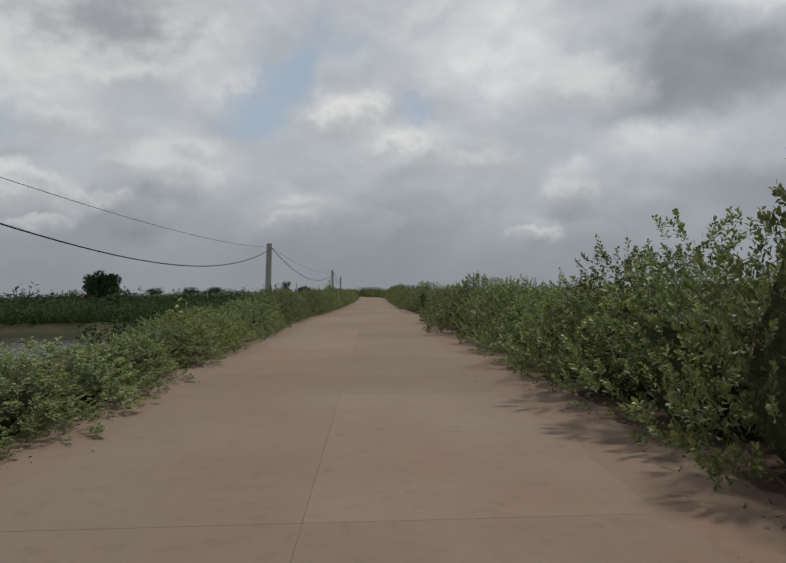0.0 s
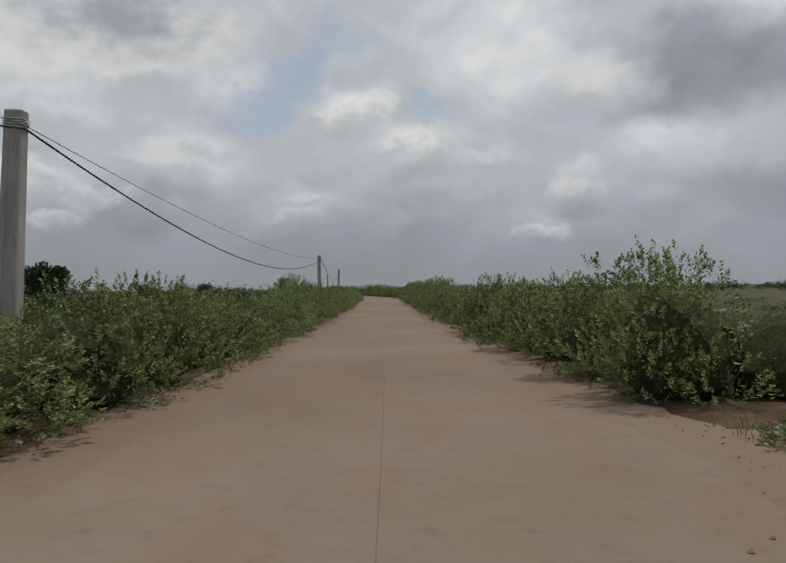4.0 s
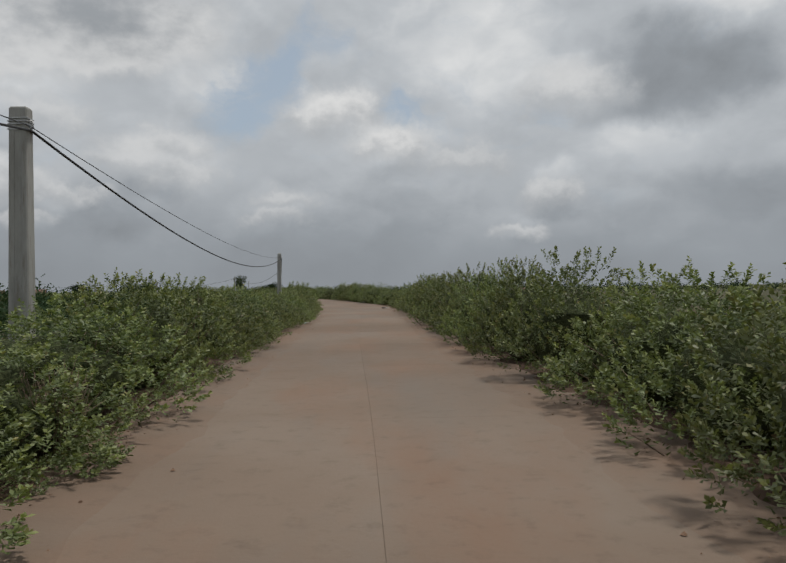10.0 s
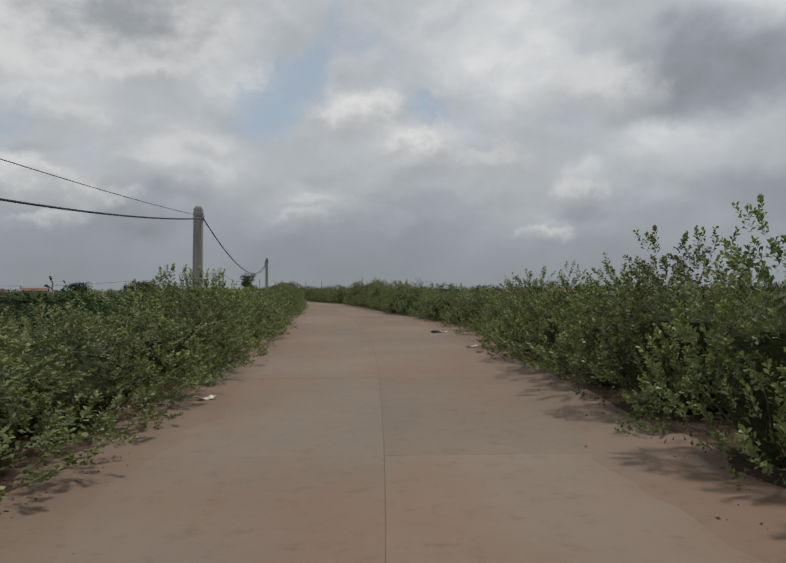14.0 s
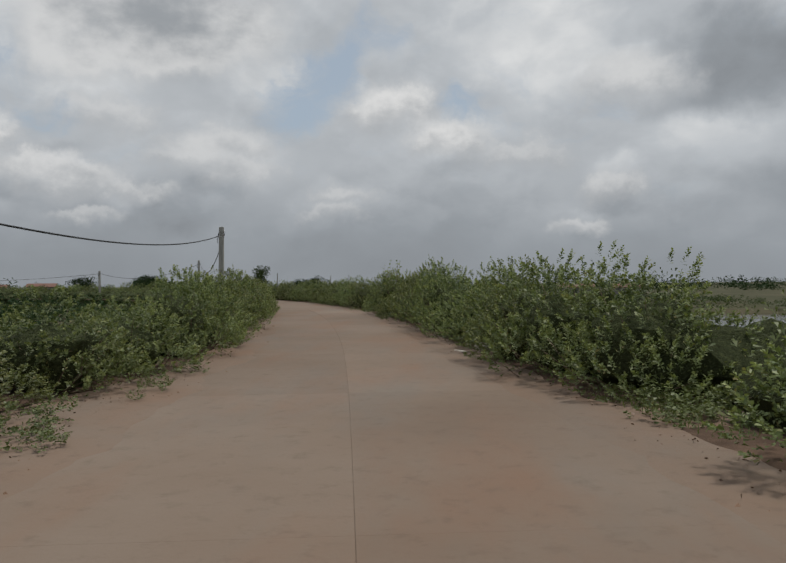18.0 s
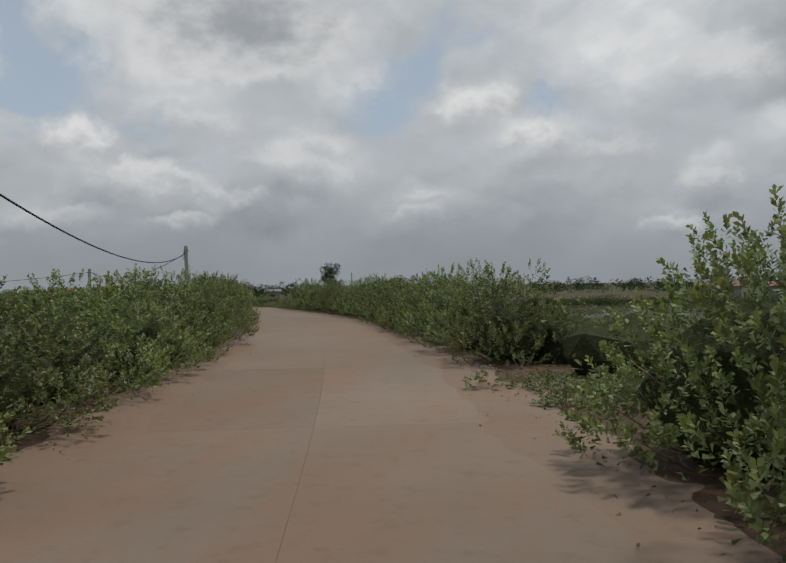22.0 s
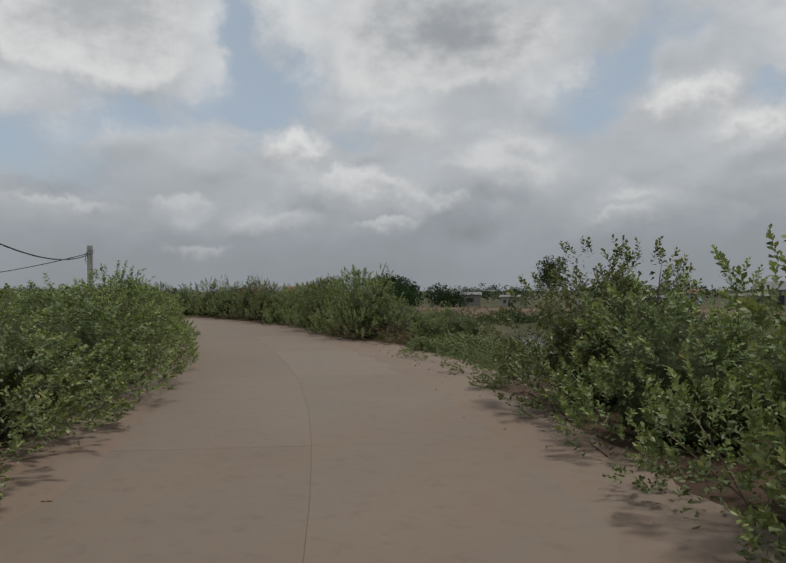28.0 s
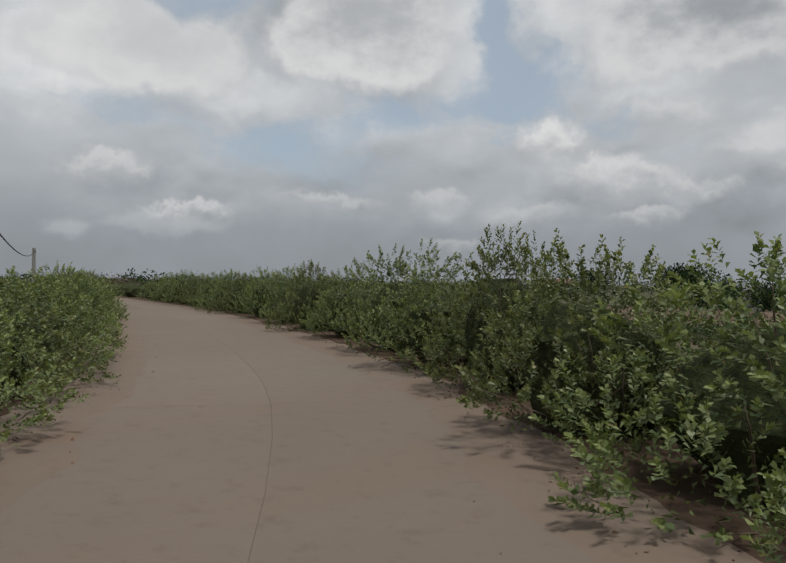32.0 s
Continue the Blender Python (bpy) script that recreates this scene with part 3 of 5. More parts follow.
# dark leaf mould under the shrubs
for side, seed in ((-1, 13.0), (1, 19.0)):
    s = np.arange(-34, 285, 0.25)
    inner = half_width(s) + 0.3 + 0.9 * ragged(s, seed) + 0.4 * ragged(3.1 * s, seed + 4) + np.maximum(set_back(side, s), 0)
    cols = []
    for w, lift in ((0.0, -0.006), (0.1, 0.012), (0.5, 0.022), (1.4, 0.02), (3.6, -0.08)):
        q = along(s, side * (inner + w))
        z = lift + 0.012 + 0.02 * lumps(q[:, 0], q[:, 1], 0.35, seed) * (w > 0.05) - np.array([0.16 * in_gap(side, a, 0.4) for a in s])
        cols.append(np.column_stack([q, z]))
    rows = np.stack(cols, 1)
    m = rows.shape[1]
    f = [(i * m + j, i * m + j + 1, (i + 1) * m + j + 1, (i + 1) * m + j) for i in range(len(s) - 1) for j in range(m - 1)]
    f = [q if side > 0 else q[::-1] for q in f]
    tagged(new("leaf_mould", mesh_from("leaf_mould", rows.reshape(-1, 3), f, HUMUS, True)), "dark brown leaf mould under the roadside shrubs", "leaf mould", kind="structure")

# ---------------------------------------------------------------- leaves and shrubs
KITE = np.array([(0, 0, 0), (0.5, 0.62, 0.10), (0, 1.0, -0.03), (-0.5, 0.62, 0.10)])




def leaf_quads(rng, base, way, length, ratio=0.52, shape=KITE, face=None):
    """Leaves at many places: base (k,3), pointing along way (k,3); length (k,); face: the way their upper sides look, else at random."""
    k = len(base)
    way = way / np.linalg.norm(way, axis=1, keepdims=True)
    r = rng.standard_normal((k, 3)) if face is None else face + 0.42 * rng.standard_normal((k, 3))
    across = np.cross(way, r)
    across /= np.linalg.norm(across, axis=1, keepdims=True) + 1e-9
    up = np.cross(across, way)
    c = shape[None] * np.stack([length * ratio, length, length], 1)[:, None, :]
    return base[:, None, :] + c[..., :1] * across[:, None] + c[..., 1:2] * way[:, None] + c[..., 2:] * up[:, None]


def shrub_stems(rng, tips, ways, radius, count):
    runs = []
    for i in rng.choice(len(tips), count, replace=False):
        a = rng.uniform(0, 2 * math.pi)
        foot = np.array([math.cos(a), math.sin(a), 0]) * rng.uniform(0, 0.25) * radius
        mid = foot * 0.6 + tips[i] * np.array([0.55, 0.55, 0.45]) + rng.standard_normal(3) * 0.04
        end = tips[i] + ways[i] * 0.02
        p = [foot - (0, 0, 0.12), foot * 0.8 + mid * 0.2, mid, mid * 0.35 + tips[i] * 0.65, end]
        runs.append((p, (0.008, 0.007, 0.005, 0.003, 0.0012)))
    return runs


def mesh_foliage(name, groups):
    """One mesh of loose leaves of three or four corners: groups of (leaves (count, corners, 3), material)."""
    v = np.concatenate([q.reshape(-1, 3) for q, _ in groups]).astype(np.float32)
    corners = np.concatenate([np.full(len(q), q.shape[1]) for q, _ in groups])
    me = bpy.data.meshes.new(name)
    me.vertices.add(len(v))
    me.vertices.foreach_set("co", v.ravel())
    me.loops.add(len(v))
    me.loops.foreach_set("vertex_index", np.arange(len(v), dtype=np.int32))
    me.polygons.add(len(corners))
    me.polygons.foreach_set("loop_start", (np.cumsum(corners) - corners).astype(np.int32))
    me.polygons.foreach_set("loop_total", corners.astype(np.int32))
    for _, mat in groups:
        me.materials.append(mat)
    me.polygons.foreach_set("material_index", np.concatenate([np.full(len(q), k) for k, (q, _) in enumerate(groups)]).astype(np.int32))
    me.update(calc_edges=True)
    return me


def as_wedges(quads):
    """The same leaves with three corners: for those that are far off or half hidden."""
    return np.stack([quads[:, 0], quads[:, 1] * 0.6 + quads[:, 2] * 0.4, quads[:, 3] * 0.6 + quads[:, 2] * 0.4], 1)


def lobes_of(rng, count):
    """Rounded heads that make up a shrub one unit tall: middles and sizes."""
    mids, sizes = [np.array([0.0, -0.05, 0.42])], [0.3]
    rings = ((count, 0.33, 0.42, 0.12, 0.26, 0.17, 0.21), (count - 2, 0.22, 0.33, 0.38, 0.56, 0.16, 0.21), (2, 0.06, 0.18, 0.62, 0.72, 0.14, 0.18))
    for many, r0, r1, z0, z1, small, large in rings:
        first = rng.uniform(0, 6.28)
        for k in range(many):
            a = first + 2 * math.pi * (k + rng.uniform(-0.25, 0.25)) / many
            r = rng.uniform(r0, r1)
            mids.append(np.array([r * math.cos(a), r * math.sin(a), rng.uniform(z0, z1)]))
            sizes.append(rng.uniform(small, large))
    return np.array(mids), np.array(sizes)


def plume_leaves(rng, base, way, reach, per, leaf, ratio=0.6, lift=0.16):
    """Leaves set in a spiral up many shoots. Returns the leaves and how far up its shoot each one sits."""
    count = len(base)
    u = np.tile((np.arange(per) + 0.6) / per, count) ** 0.9
    who = np.repeat(np.arange(count), per)
    up = np.array([0, 0, 1.0])
    spot = base[who] + way[who] * (reach[who] * u)[:, None] + up * (lift * reach[who] * u * u)[:, None]
    stem = way[who] + up * (2 * lift * u)[:, None]
    stem /= np.linalg.norm(stem, axis=1, keepdims=True)
    side = np.cross(stem, np.array([0.31, 0.77, 0.2]))
    side /= np.linalg.norm(side, axis=1, keepdims=True)
    other = np.cross(stem, side)
    turn = np.tile(np.arange(per) * 2.4, count) + rng.uniform(0, 6.28, count)[who] + 0.4 * rng.standard_normal(len(who))
    out = side * np.cos(turn)[:, None] + other * np.sin(turn)[:, None]
    tilt = np.radians(70 - 36 * u + 12 * rng.standard_normal(len(who)))
    leafway = stem * np.cos(tilt)[:, None] + out * np.sin(tilt)[:, None]
    size = leaf * rng.uniform(0.75, 1.2, len(who)) * (1.12 - 0.35 * u)
    return leaf_quads(rng, spot, leafway, size, ratio, KITE, stem * 1.2), u


def plume_shrub(rng, lobes, plumes, per, leaf, bare=0.85, reach=0.13):
    """A shrub of leafy upright plumes on rounded heads; bare: how much of its far side (+y) has no leaves. Leaves, heights up the shoots, shoot bases and ways."""
    mids, sizes = lobes_of(rng, lobes)
    base, way, long = [], [], []
    chance = sizes**2 / (sizes**2).sum()
    while len(base) < plumes:
        k = rng.choice(len(sizes), p=chance)
        u = rng.standard_normal(3)
        u[2] = abs(u[2]) * 1.15 - 0.42
        u /= np.linalg.norm(u)
        spot = mids[k] + u * sizes[k] * rng.uniform(0.7, 1.05)
        if spot[2] < 0.03 or (spot[1] > 0.1 and rng.random() < (bare if spot[2] < 0.6 else 0.6 * bare)):
            continue
        gap = np.linalg.norm(mids - spot, axis=1) / sizes
        gap[k] = 9
        if gap.min() < 0.8:
            continue
        d = u * np.array([0.8, 0.8, 0.5]) + np.array([0, 0, 0.5]) + 0.16 * rng.standard_normal(3)
        base.append(spot), way.append(d / np.linalg.norm(d))
        crest = u[2] > 0.55
        long.append(reach * rng.uniform(0.75, 1.15) * (rng.uniform(1.0, 1.4) if crest else 1.0) * (1.4 if crest and rng.random() < 0.07 else 1.0))
    base, way, long = np.array(base), np.array(way), np.array(long)
    leaves, u = plume_leaves(rng, base, way, long, per, leaf)
    high = np.quantile(leaves[..., 2], 0.993)
    fit = np.array([1, 1, 1 / high])
    return leaves * fit, u, base * fit, way, mids * fit, sizes


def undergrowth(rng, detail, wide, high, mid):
    """A lumpy filler core deep inside a bush, added to carry its shade as dark colour: triangles."""
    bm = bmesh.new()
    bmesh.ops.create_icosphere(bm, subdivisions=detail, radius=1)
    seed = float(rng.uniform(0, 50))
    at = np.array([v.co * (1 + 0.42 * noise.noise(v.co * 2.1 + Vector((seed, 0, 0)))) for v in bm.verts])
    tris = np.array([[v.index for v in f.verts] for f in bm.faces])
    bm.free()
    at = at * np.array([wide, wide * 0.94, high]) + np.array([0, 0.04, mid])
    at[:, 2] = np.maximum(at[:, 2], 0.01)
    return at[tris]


SHRUBS = []
for v in range(10):
    rng = np.random.default_rng(100 + v)
    lime = v >= 8
    quads, u, tips, ways, mids, sizes = plume_shrub(rng, 6 + v % 2, 380 if lime else 420, 16 if lime else 18, 0.028 if lime else 0.0275, 0.9, 0.09 if lime else 0.078)
    # leaves further in, their colour darkened for the shade inside the shrub
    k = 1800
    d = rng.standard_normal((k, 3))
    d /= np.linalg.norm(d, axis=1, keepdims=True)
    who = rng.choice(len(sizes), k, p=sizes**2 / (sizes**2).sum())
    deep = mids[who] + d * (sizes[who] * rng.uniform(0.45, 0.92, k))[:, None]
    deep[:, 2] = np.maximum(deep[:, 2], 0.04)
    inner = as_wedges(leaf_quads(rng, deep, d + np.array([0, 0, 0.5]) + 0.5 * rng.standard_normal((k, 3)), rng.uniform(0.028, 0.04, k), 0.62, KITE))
    body, tip = (LEAF_LIME, LEAF_LIME) if lime else (LEAF, LEAF_TIP)
    fresh, hid = u > 0.74, u < 0.5
    # the added core blocks the view through and paints the dark between leaves
    SHRUBS.append((mesh_foliage("foliage", ((quads[~fresh & ~hid], body), (quads[fresh], tip), (as_wedges(quads[hid]), body), (inner, LEAF_DEEP), (undergrowth(rng, 2, 0.31, 0.35, 0.34), SHADE_CORE))), tubes("stem", shrub_stems(rng, tips, ways, 0.5, 16), WOOD, 3)))

# height of the rows every two metres along the road
RISE_RIGHT = (1.85, 1.85, 1.9, 1.85, 1.6, 1.37, 1.31, 1.43, 1.53, 1.50, 1.40, 1.39, 1.26, 1.33, 1.33, 1.17, 1.29, 1.53, 1.69, 1.72, 1.5, 1.22, 1.27, 1.41, 1.37, 1.22, 1.22, 1.20, 1.29, 1.42,
              1.54, 1.57, 1.54, 1.56, 1.41, 1.42, 1.33, 1.57, 1.55, 1.54, 1.57, 1.65, 1.60, 1.59, 1.60, 1.67, 1.75, 1.85, 1.62, 1.59, 1.45, 1.46, 1.28, 1.36, 1.2, 1.1, 1.15, 1.2, 1.28, 1.34)
RISE_RIGHT += (1.34, 1.34, 1.60, 1.57, 1.48, 1.35, 1.57, 1.70, 1.78, 1.59, 1.60, 1.72, 1.57, 1.47, 1.24, 1.47, 1.53, 1.45, 1.58, 1.50, 1.45, 1.54, 1.54, 1.53, 1.35, 1.31, 1.56, 1.59, 1.57, 1.43,
               1.57, 1.59, 1.2, 1.3, 1.3, 1.57, 1.69, 1.66, 1.49, 1.50, 1.56, 1.65, 1.74, 1.74, 1.6, 1.55, 1.5)
RISE_LEFT = (0.68, 0.68, 0.7, 0.72, 0.75, 0.72, 0.74, 0.82, 0.88, 0.90, 0.93, 1.05, 1.27, 1.43, 1.54, 1.37, 1.18, 1.14, 1.39, 1.41, 1.3, 1.08, 1.09, 1.10, 1.11, 1.57, 1.71, 1.44, 1.37, 1.28,
             1.07, 1.10, 1.18, 1.34, 1.27, 1.08, 1.12, 1.32, 1.43, 1.34, 1.26, 1.25, 1.21, 1.09, 1.13, 1.05, 1.03, 1.04, 1.09, 1.04, 1.21, 1.49, 1.40, 1.26, 1.21, 1.21, 1.18, 1.18, 1.15, 1.15)
RISE_LEFT += (1.14, 1.07, 1.09, 1.16, 1.43, 1.37, 1.46, 1.56, 1.67, 1.68, 1.42, 1.40, 1.35, 1.33, 1.27, 1.33, 1.48, 1.48, 1.51, 1.43, 1.43, 1.33, 1.35, 1.50, 1.65, 1.67, 1.25, 1.21, 1.24, 1.27,
              1.27, 1.30, 1.43, 1.45, 1.45, 1.17, 1.16, 1.12, 1.09, 1.09, 1.12, 1.16, 1.16, 1.21, 1.42, 1.42, 1.35)
RISE = {1: RISE_RIGHT, -1: RISE_LEFT}


def rise(side, s):
    return np.interp(s, np.arange(len(RISE[side])) * 2.0, RISE[side])


def shrub(x, y, z, tall, wide, turn, kind, label):
    leaves, stems = SHRUBS[kind]
    ob = new("shrub")
    ob.matrix_world = pose(x, y, z, 0, 0, turn) @ Matrix.Diagonal((wide, wide, tall, 1))
    tagged(ob, label, "shrub", "shrubs along the road")
    part_of("foliage", leaves, ob)
    part_of("stem", stems, ob, "thin brown woody stems")
    return ob


rng = np.random.default_rng(7)
spots = []
for side in (-1, 1):
    s = -6.0
    while s < 236:
        if not in_gap(side, s, 0.8):
            spots.append((s, side))
        s += (1.95 if s < 205 else 2.6) * rng.uniform(0.82, 1.18)
for s, side in spots:
    wide = rng.uniform(1.75, 2.3)
    tall = float(rise(side, s)) * rng.uniform(0.89, 1.08)
    n = side * (half_width(s) + 0.43 * wide + set_back(side, s) + rng.uniform(-0.08, 0.2))
    (x, y), = along([s], [n])
    word = "tall" if tall > 1.6 else "low" if tall < 1.2 else "dense"
    hx, hy = (np.interp(s, RUN, RIGHT[:, k]) * side for k in (0, 1))
    face = math.degrees(math.atan2(-hx, hy)) + 42 * side + rng.uniform(-16, 16)
    lime = side < 0 and (s < 17 or 56 < s < 64) and rng.random() < 0.75
    kind = int(rng.integers(8, 10)) if lime else int(rng.integers(8))
    word = f"{word} yellow-green shrub with thin shoots beside the road" if lime else f"{word} green leathery-leaved shrub with upright shoots beside the road"
    shrub(x, y, -0.06, tall + 0.06, wide, face, kind, word)

# the thicket behind the first row: too many bushes to count
THICK = []
# filler cores for the thicket, dark as the shade between its leaves
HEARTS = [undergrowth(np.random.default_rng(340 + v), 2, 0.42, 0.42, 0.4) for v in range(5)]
for v in range(5):
    r2 = np.random.default_rng(300 + v)
    THICK.append(as_wedges(plume_shrub(r2, 6, 75, 7, 0.062, 0.0, 0.11)[0]))


def massed(name, places, templates, mat, label, category):
    """Many bushes in one mesh: places are x, y, z, tall, wide, turn, kind."""
    out = []
    for x, y, z, tall, wide, turn, kind in places:
        q = templates[kind]
        c, sn = math.cos(turn), math.sin(turn)
        w = np.empty_like(q)
        w[..., 0] = x + wide * (c * q[..., 0] - sn * q[..., 1])
        w[..., 1] = y + wide * (sn * q[..., 0] + c * q[..., 1])
        w[..., 2] = z + tall * q[..., 2]
        out.append(w.astype(np.float32))
    whole = np.concatenate(out)
    ob = new(name, mesh_leaves(name, mat, *((whole,) if whole.shape[1] == 4 else (np.zeros((0, 4, 3)), whole))))
    return tagged(ob, label, category, kind="stuff")


for side in (-1, 1):
    places = []
    for row, (gap, step) in enumerate(((1.9, 1.7), (3.2, 3.2))):
        s = -8.0
        while s < 250:
            s += step * rng.uniform(0.8, 1.2)
            if in_gap(side, s, 0.5) or (side < 0 and s < 19):
                continue
            n = side * (half_width(s) + gap + set_back(side, s) + rng.uniform(-0.3, 0.3))
            (x, y), = along([s], [n])
            z = float(ground_z(x, y)) - 0.05
            tall = rise(side, s) * rng.uniform(0.66, 0.86) - z * 0.5 - 0.15 * row
            places.append((x, y, z, tall, rng.uniform(1.5, 2.1), rng.uniform(0, 6.28), int(rng.integers(5))))
    massed("undergrowth", places, HEARTS, SHADE_CORE, "dark filler cores coloured as the shade inside the shrub thicket", "undergrowth")
    massed("thicket", places, THICK, LEAF, "dense green shrub thicket behind the roadside shrubs", "thicket")

BLADE = np.array([(0, 0, 0), (0.5, 0.42, 0.06), (0, 1.0, -0.16), (-0.5, 0.42, 0.06)])


def broadleaf_plant(x, y, tall, canes, spread, seed):
    """Tall canes with large drooping leaves, the top ones upright."""
    r3 = np.random.default_rng(seed)
    ob = new("broadleaf_plant")
    ob.matrix_world = pose(x, y, -0.05)
    tagged(ob, "tall leafy plant with large bright green drooping leaves", "plant")
    runs, leaves = [], []
    for _ in range(canes):
        a, out = r3.uniform(0, 6.28), spread * math.sqrt(r3.random())
        foot = np.array([0.35 * out * math.cos(a), 0.35 * out * math.sin(a), 0.0])
        top = np.array([out * math.cos(a), out * math.sin(a), tall * r3.uniform(0.6, 1.0)])
        runs.append(([foot, foot * 0.5 + top * np.array([0.35, 0.35, 0.55]), top], (0.011, 0.008, 0.003)))
        k = 15
        u = np.linspace(0.25, 1.0, k)
        base = foot + (top - foot) * u[:, None]
        turn = np.arange(k) * 2.4 + r3.uniform(0, 6.28)
        way = np.column_stack([np.cos(turn), np.sin(turn), -0.55 + 1.2 * u**3 + 0.25 * r3.standard_normal(k)])
        up = np.column_stack([0.5 * np.cos(turn), 0.5 * np.sin(turn), np.ones(k)])
        leaves.append(leaf_quads(r3, base, way, r3.uniform(0.12, 0.2, k) * (1.15 - 0.4 * u), 0.52, BLADE, up))
    part_of("foliage", mesh_foliage("foliage", ((np.concatenate(leaves), LEAF_BROAD),)), ob)
    part_of("stem", tubes("stem", runs, WOOD, 4), ob, "thin green-brown canes")
    return ob


for s, n, tall, canes, spread, seed in ((142.4, 2.75, 2.15, 26, 0.6, 61), (143.4, 2.9, 1.75, 14, 0.45, 62), (141.6, 2.6, 1.1, 10, 0.4, 63), (60.2, -2.75, 0.9, 16, 0.6, 64), (58.6, -2.6, 0.75, 14, 0.55, 65), (14.2, -3.3, 1.25, 5, 0.15, 66)):
    (x, y), = along([s], [n])
    broadleaf_plant(x, y, tall, canes, spread, seed)


def withered_shrub(x, y, tall, wide, seed):
    """A bush of bare, thin upright twigs."""
    r3 = np.random.default_rng(seed)
    runs = []
    for _ in range(150):
        a, out = r3.uniform(0, 6.28), math.sqrt(r3.random())
        foot = np.array([math.cos(a), math.sin(a), 0]) * 0.25 * wide * out
        top = np.array([math.cos(a) * 0.5 * wide * out, math.sin(a) * 0.5 * wide * out, tall * r3.uniform(0.55, 1.0)])
        mid = foot * 0.4 + top * np.array([0.5, 0.5, 0.55]) + 0.03 * r3.standard_normal(3)
        runs.append(([foot, mid, top + 0.04 * r3.standard_normal(3)], (0.006, 0.004, 0.0015)))
    ob = new("withered_shrub", tubes("withered_shrub", runs, WOOD, 3))
    ob.matrix_world = pose(x, y, -0.02)
    return tagged(ob, "withered grey-brown shrub of bare thin twigs", "shrub", "shrubs along the road")


for s, n, tall, wide, seed in ((64.4, -2.55, 0.95, 1.0, 71), (66.0, -2.5, 0.8, 0.8, 72), (71.5, -2.4, 0.7, 0.7, 73)):
    (x, y), = along([s], [n])
    withered_shrub(x, y, tall, wide, seed)

# ---------------------------------------------------------------- poles and cables
POLES = ((-6.3, 3.0, 3.6), (-6.53, 38.61, 3.79), (-6.2, 74.55, 3.33), (-7.87, 109.16, 3.3), (-12.49, 143.25, 3.49), (-22.72, 171.55, 3.22), (-39.5, 190.1, 2.87), (-74.0, 202.6, 2.85))
LEANS = (0, 2.6, 0, 0.8, 0.6, -1.2, -0.6, 0.5)
GIRTH = (1.0, 1.28, 1.0, 1.06, 0.86, 0.74, 0.9, 0.8)
TURNS = (0, 2, 0, 4, 8, 22, 45, 60)


def pole_shaft(tall, girth):
    """A tapering shaft of H section: chamfered corners and a shallow groove down both broad faces."""
    outline = [(-1, -0.86), (-0.88, -1), (-0.42, -1), (-0.34, -0.86), (0.34, -0.86), (0.42, -1), (0.88, -1), (1, -0.86)]
    outline += [(-x, -y) for x, y in outline]
    verts, faces = [], []
    levels = np.linspace(0, 1, 9)
    for u in levels:
        k = 1 - 0.2 * u
        for x, y in outline:
            flush = 0.86 if abs(y) < 0.9 and abs(x) < 0.5 and u > 0.93 else 1.0
            verts.append((x * 0.128 * k * girth, y / flush * 0.1 * k * girth, u * tall))
    n = len(outline)
    for i in range(len(levels) - 1):
        for j in range(n):
            l = (j + 1) % n
            faces.append((i * n + j, i * n + l, (i + 1) * n + l, (i + 1) * n + j))
    faces.append(tuple((len(levels) - 1) * n + j for j in range(n)))
    return mesh_from("shaft", verts, faces, CONCRETE)


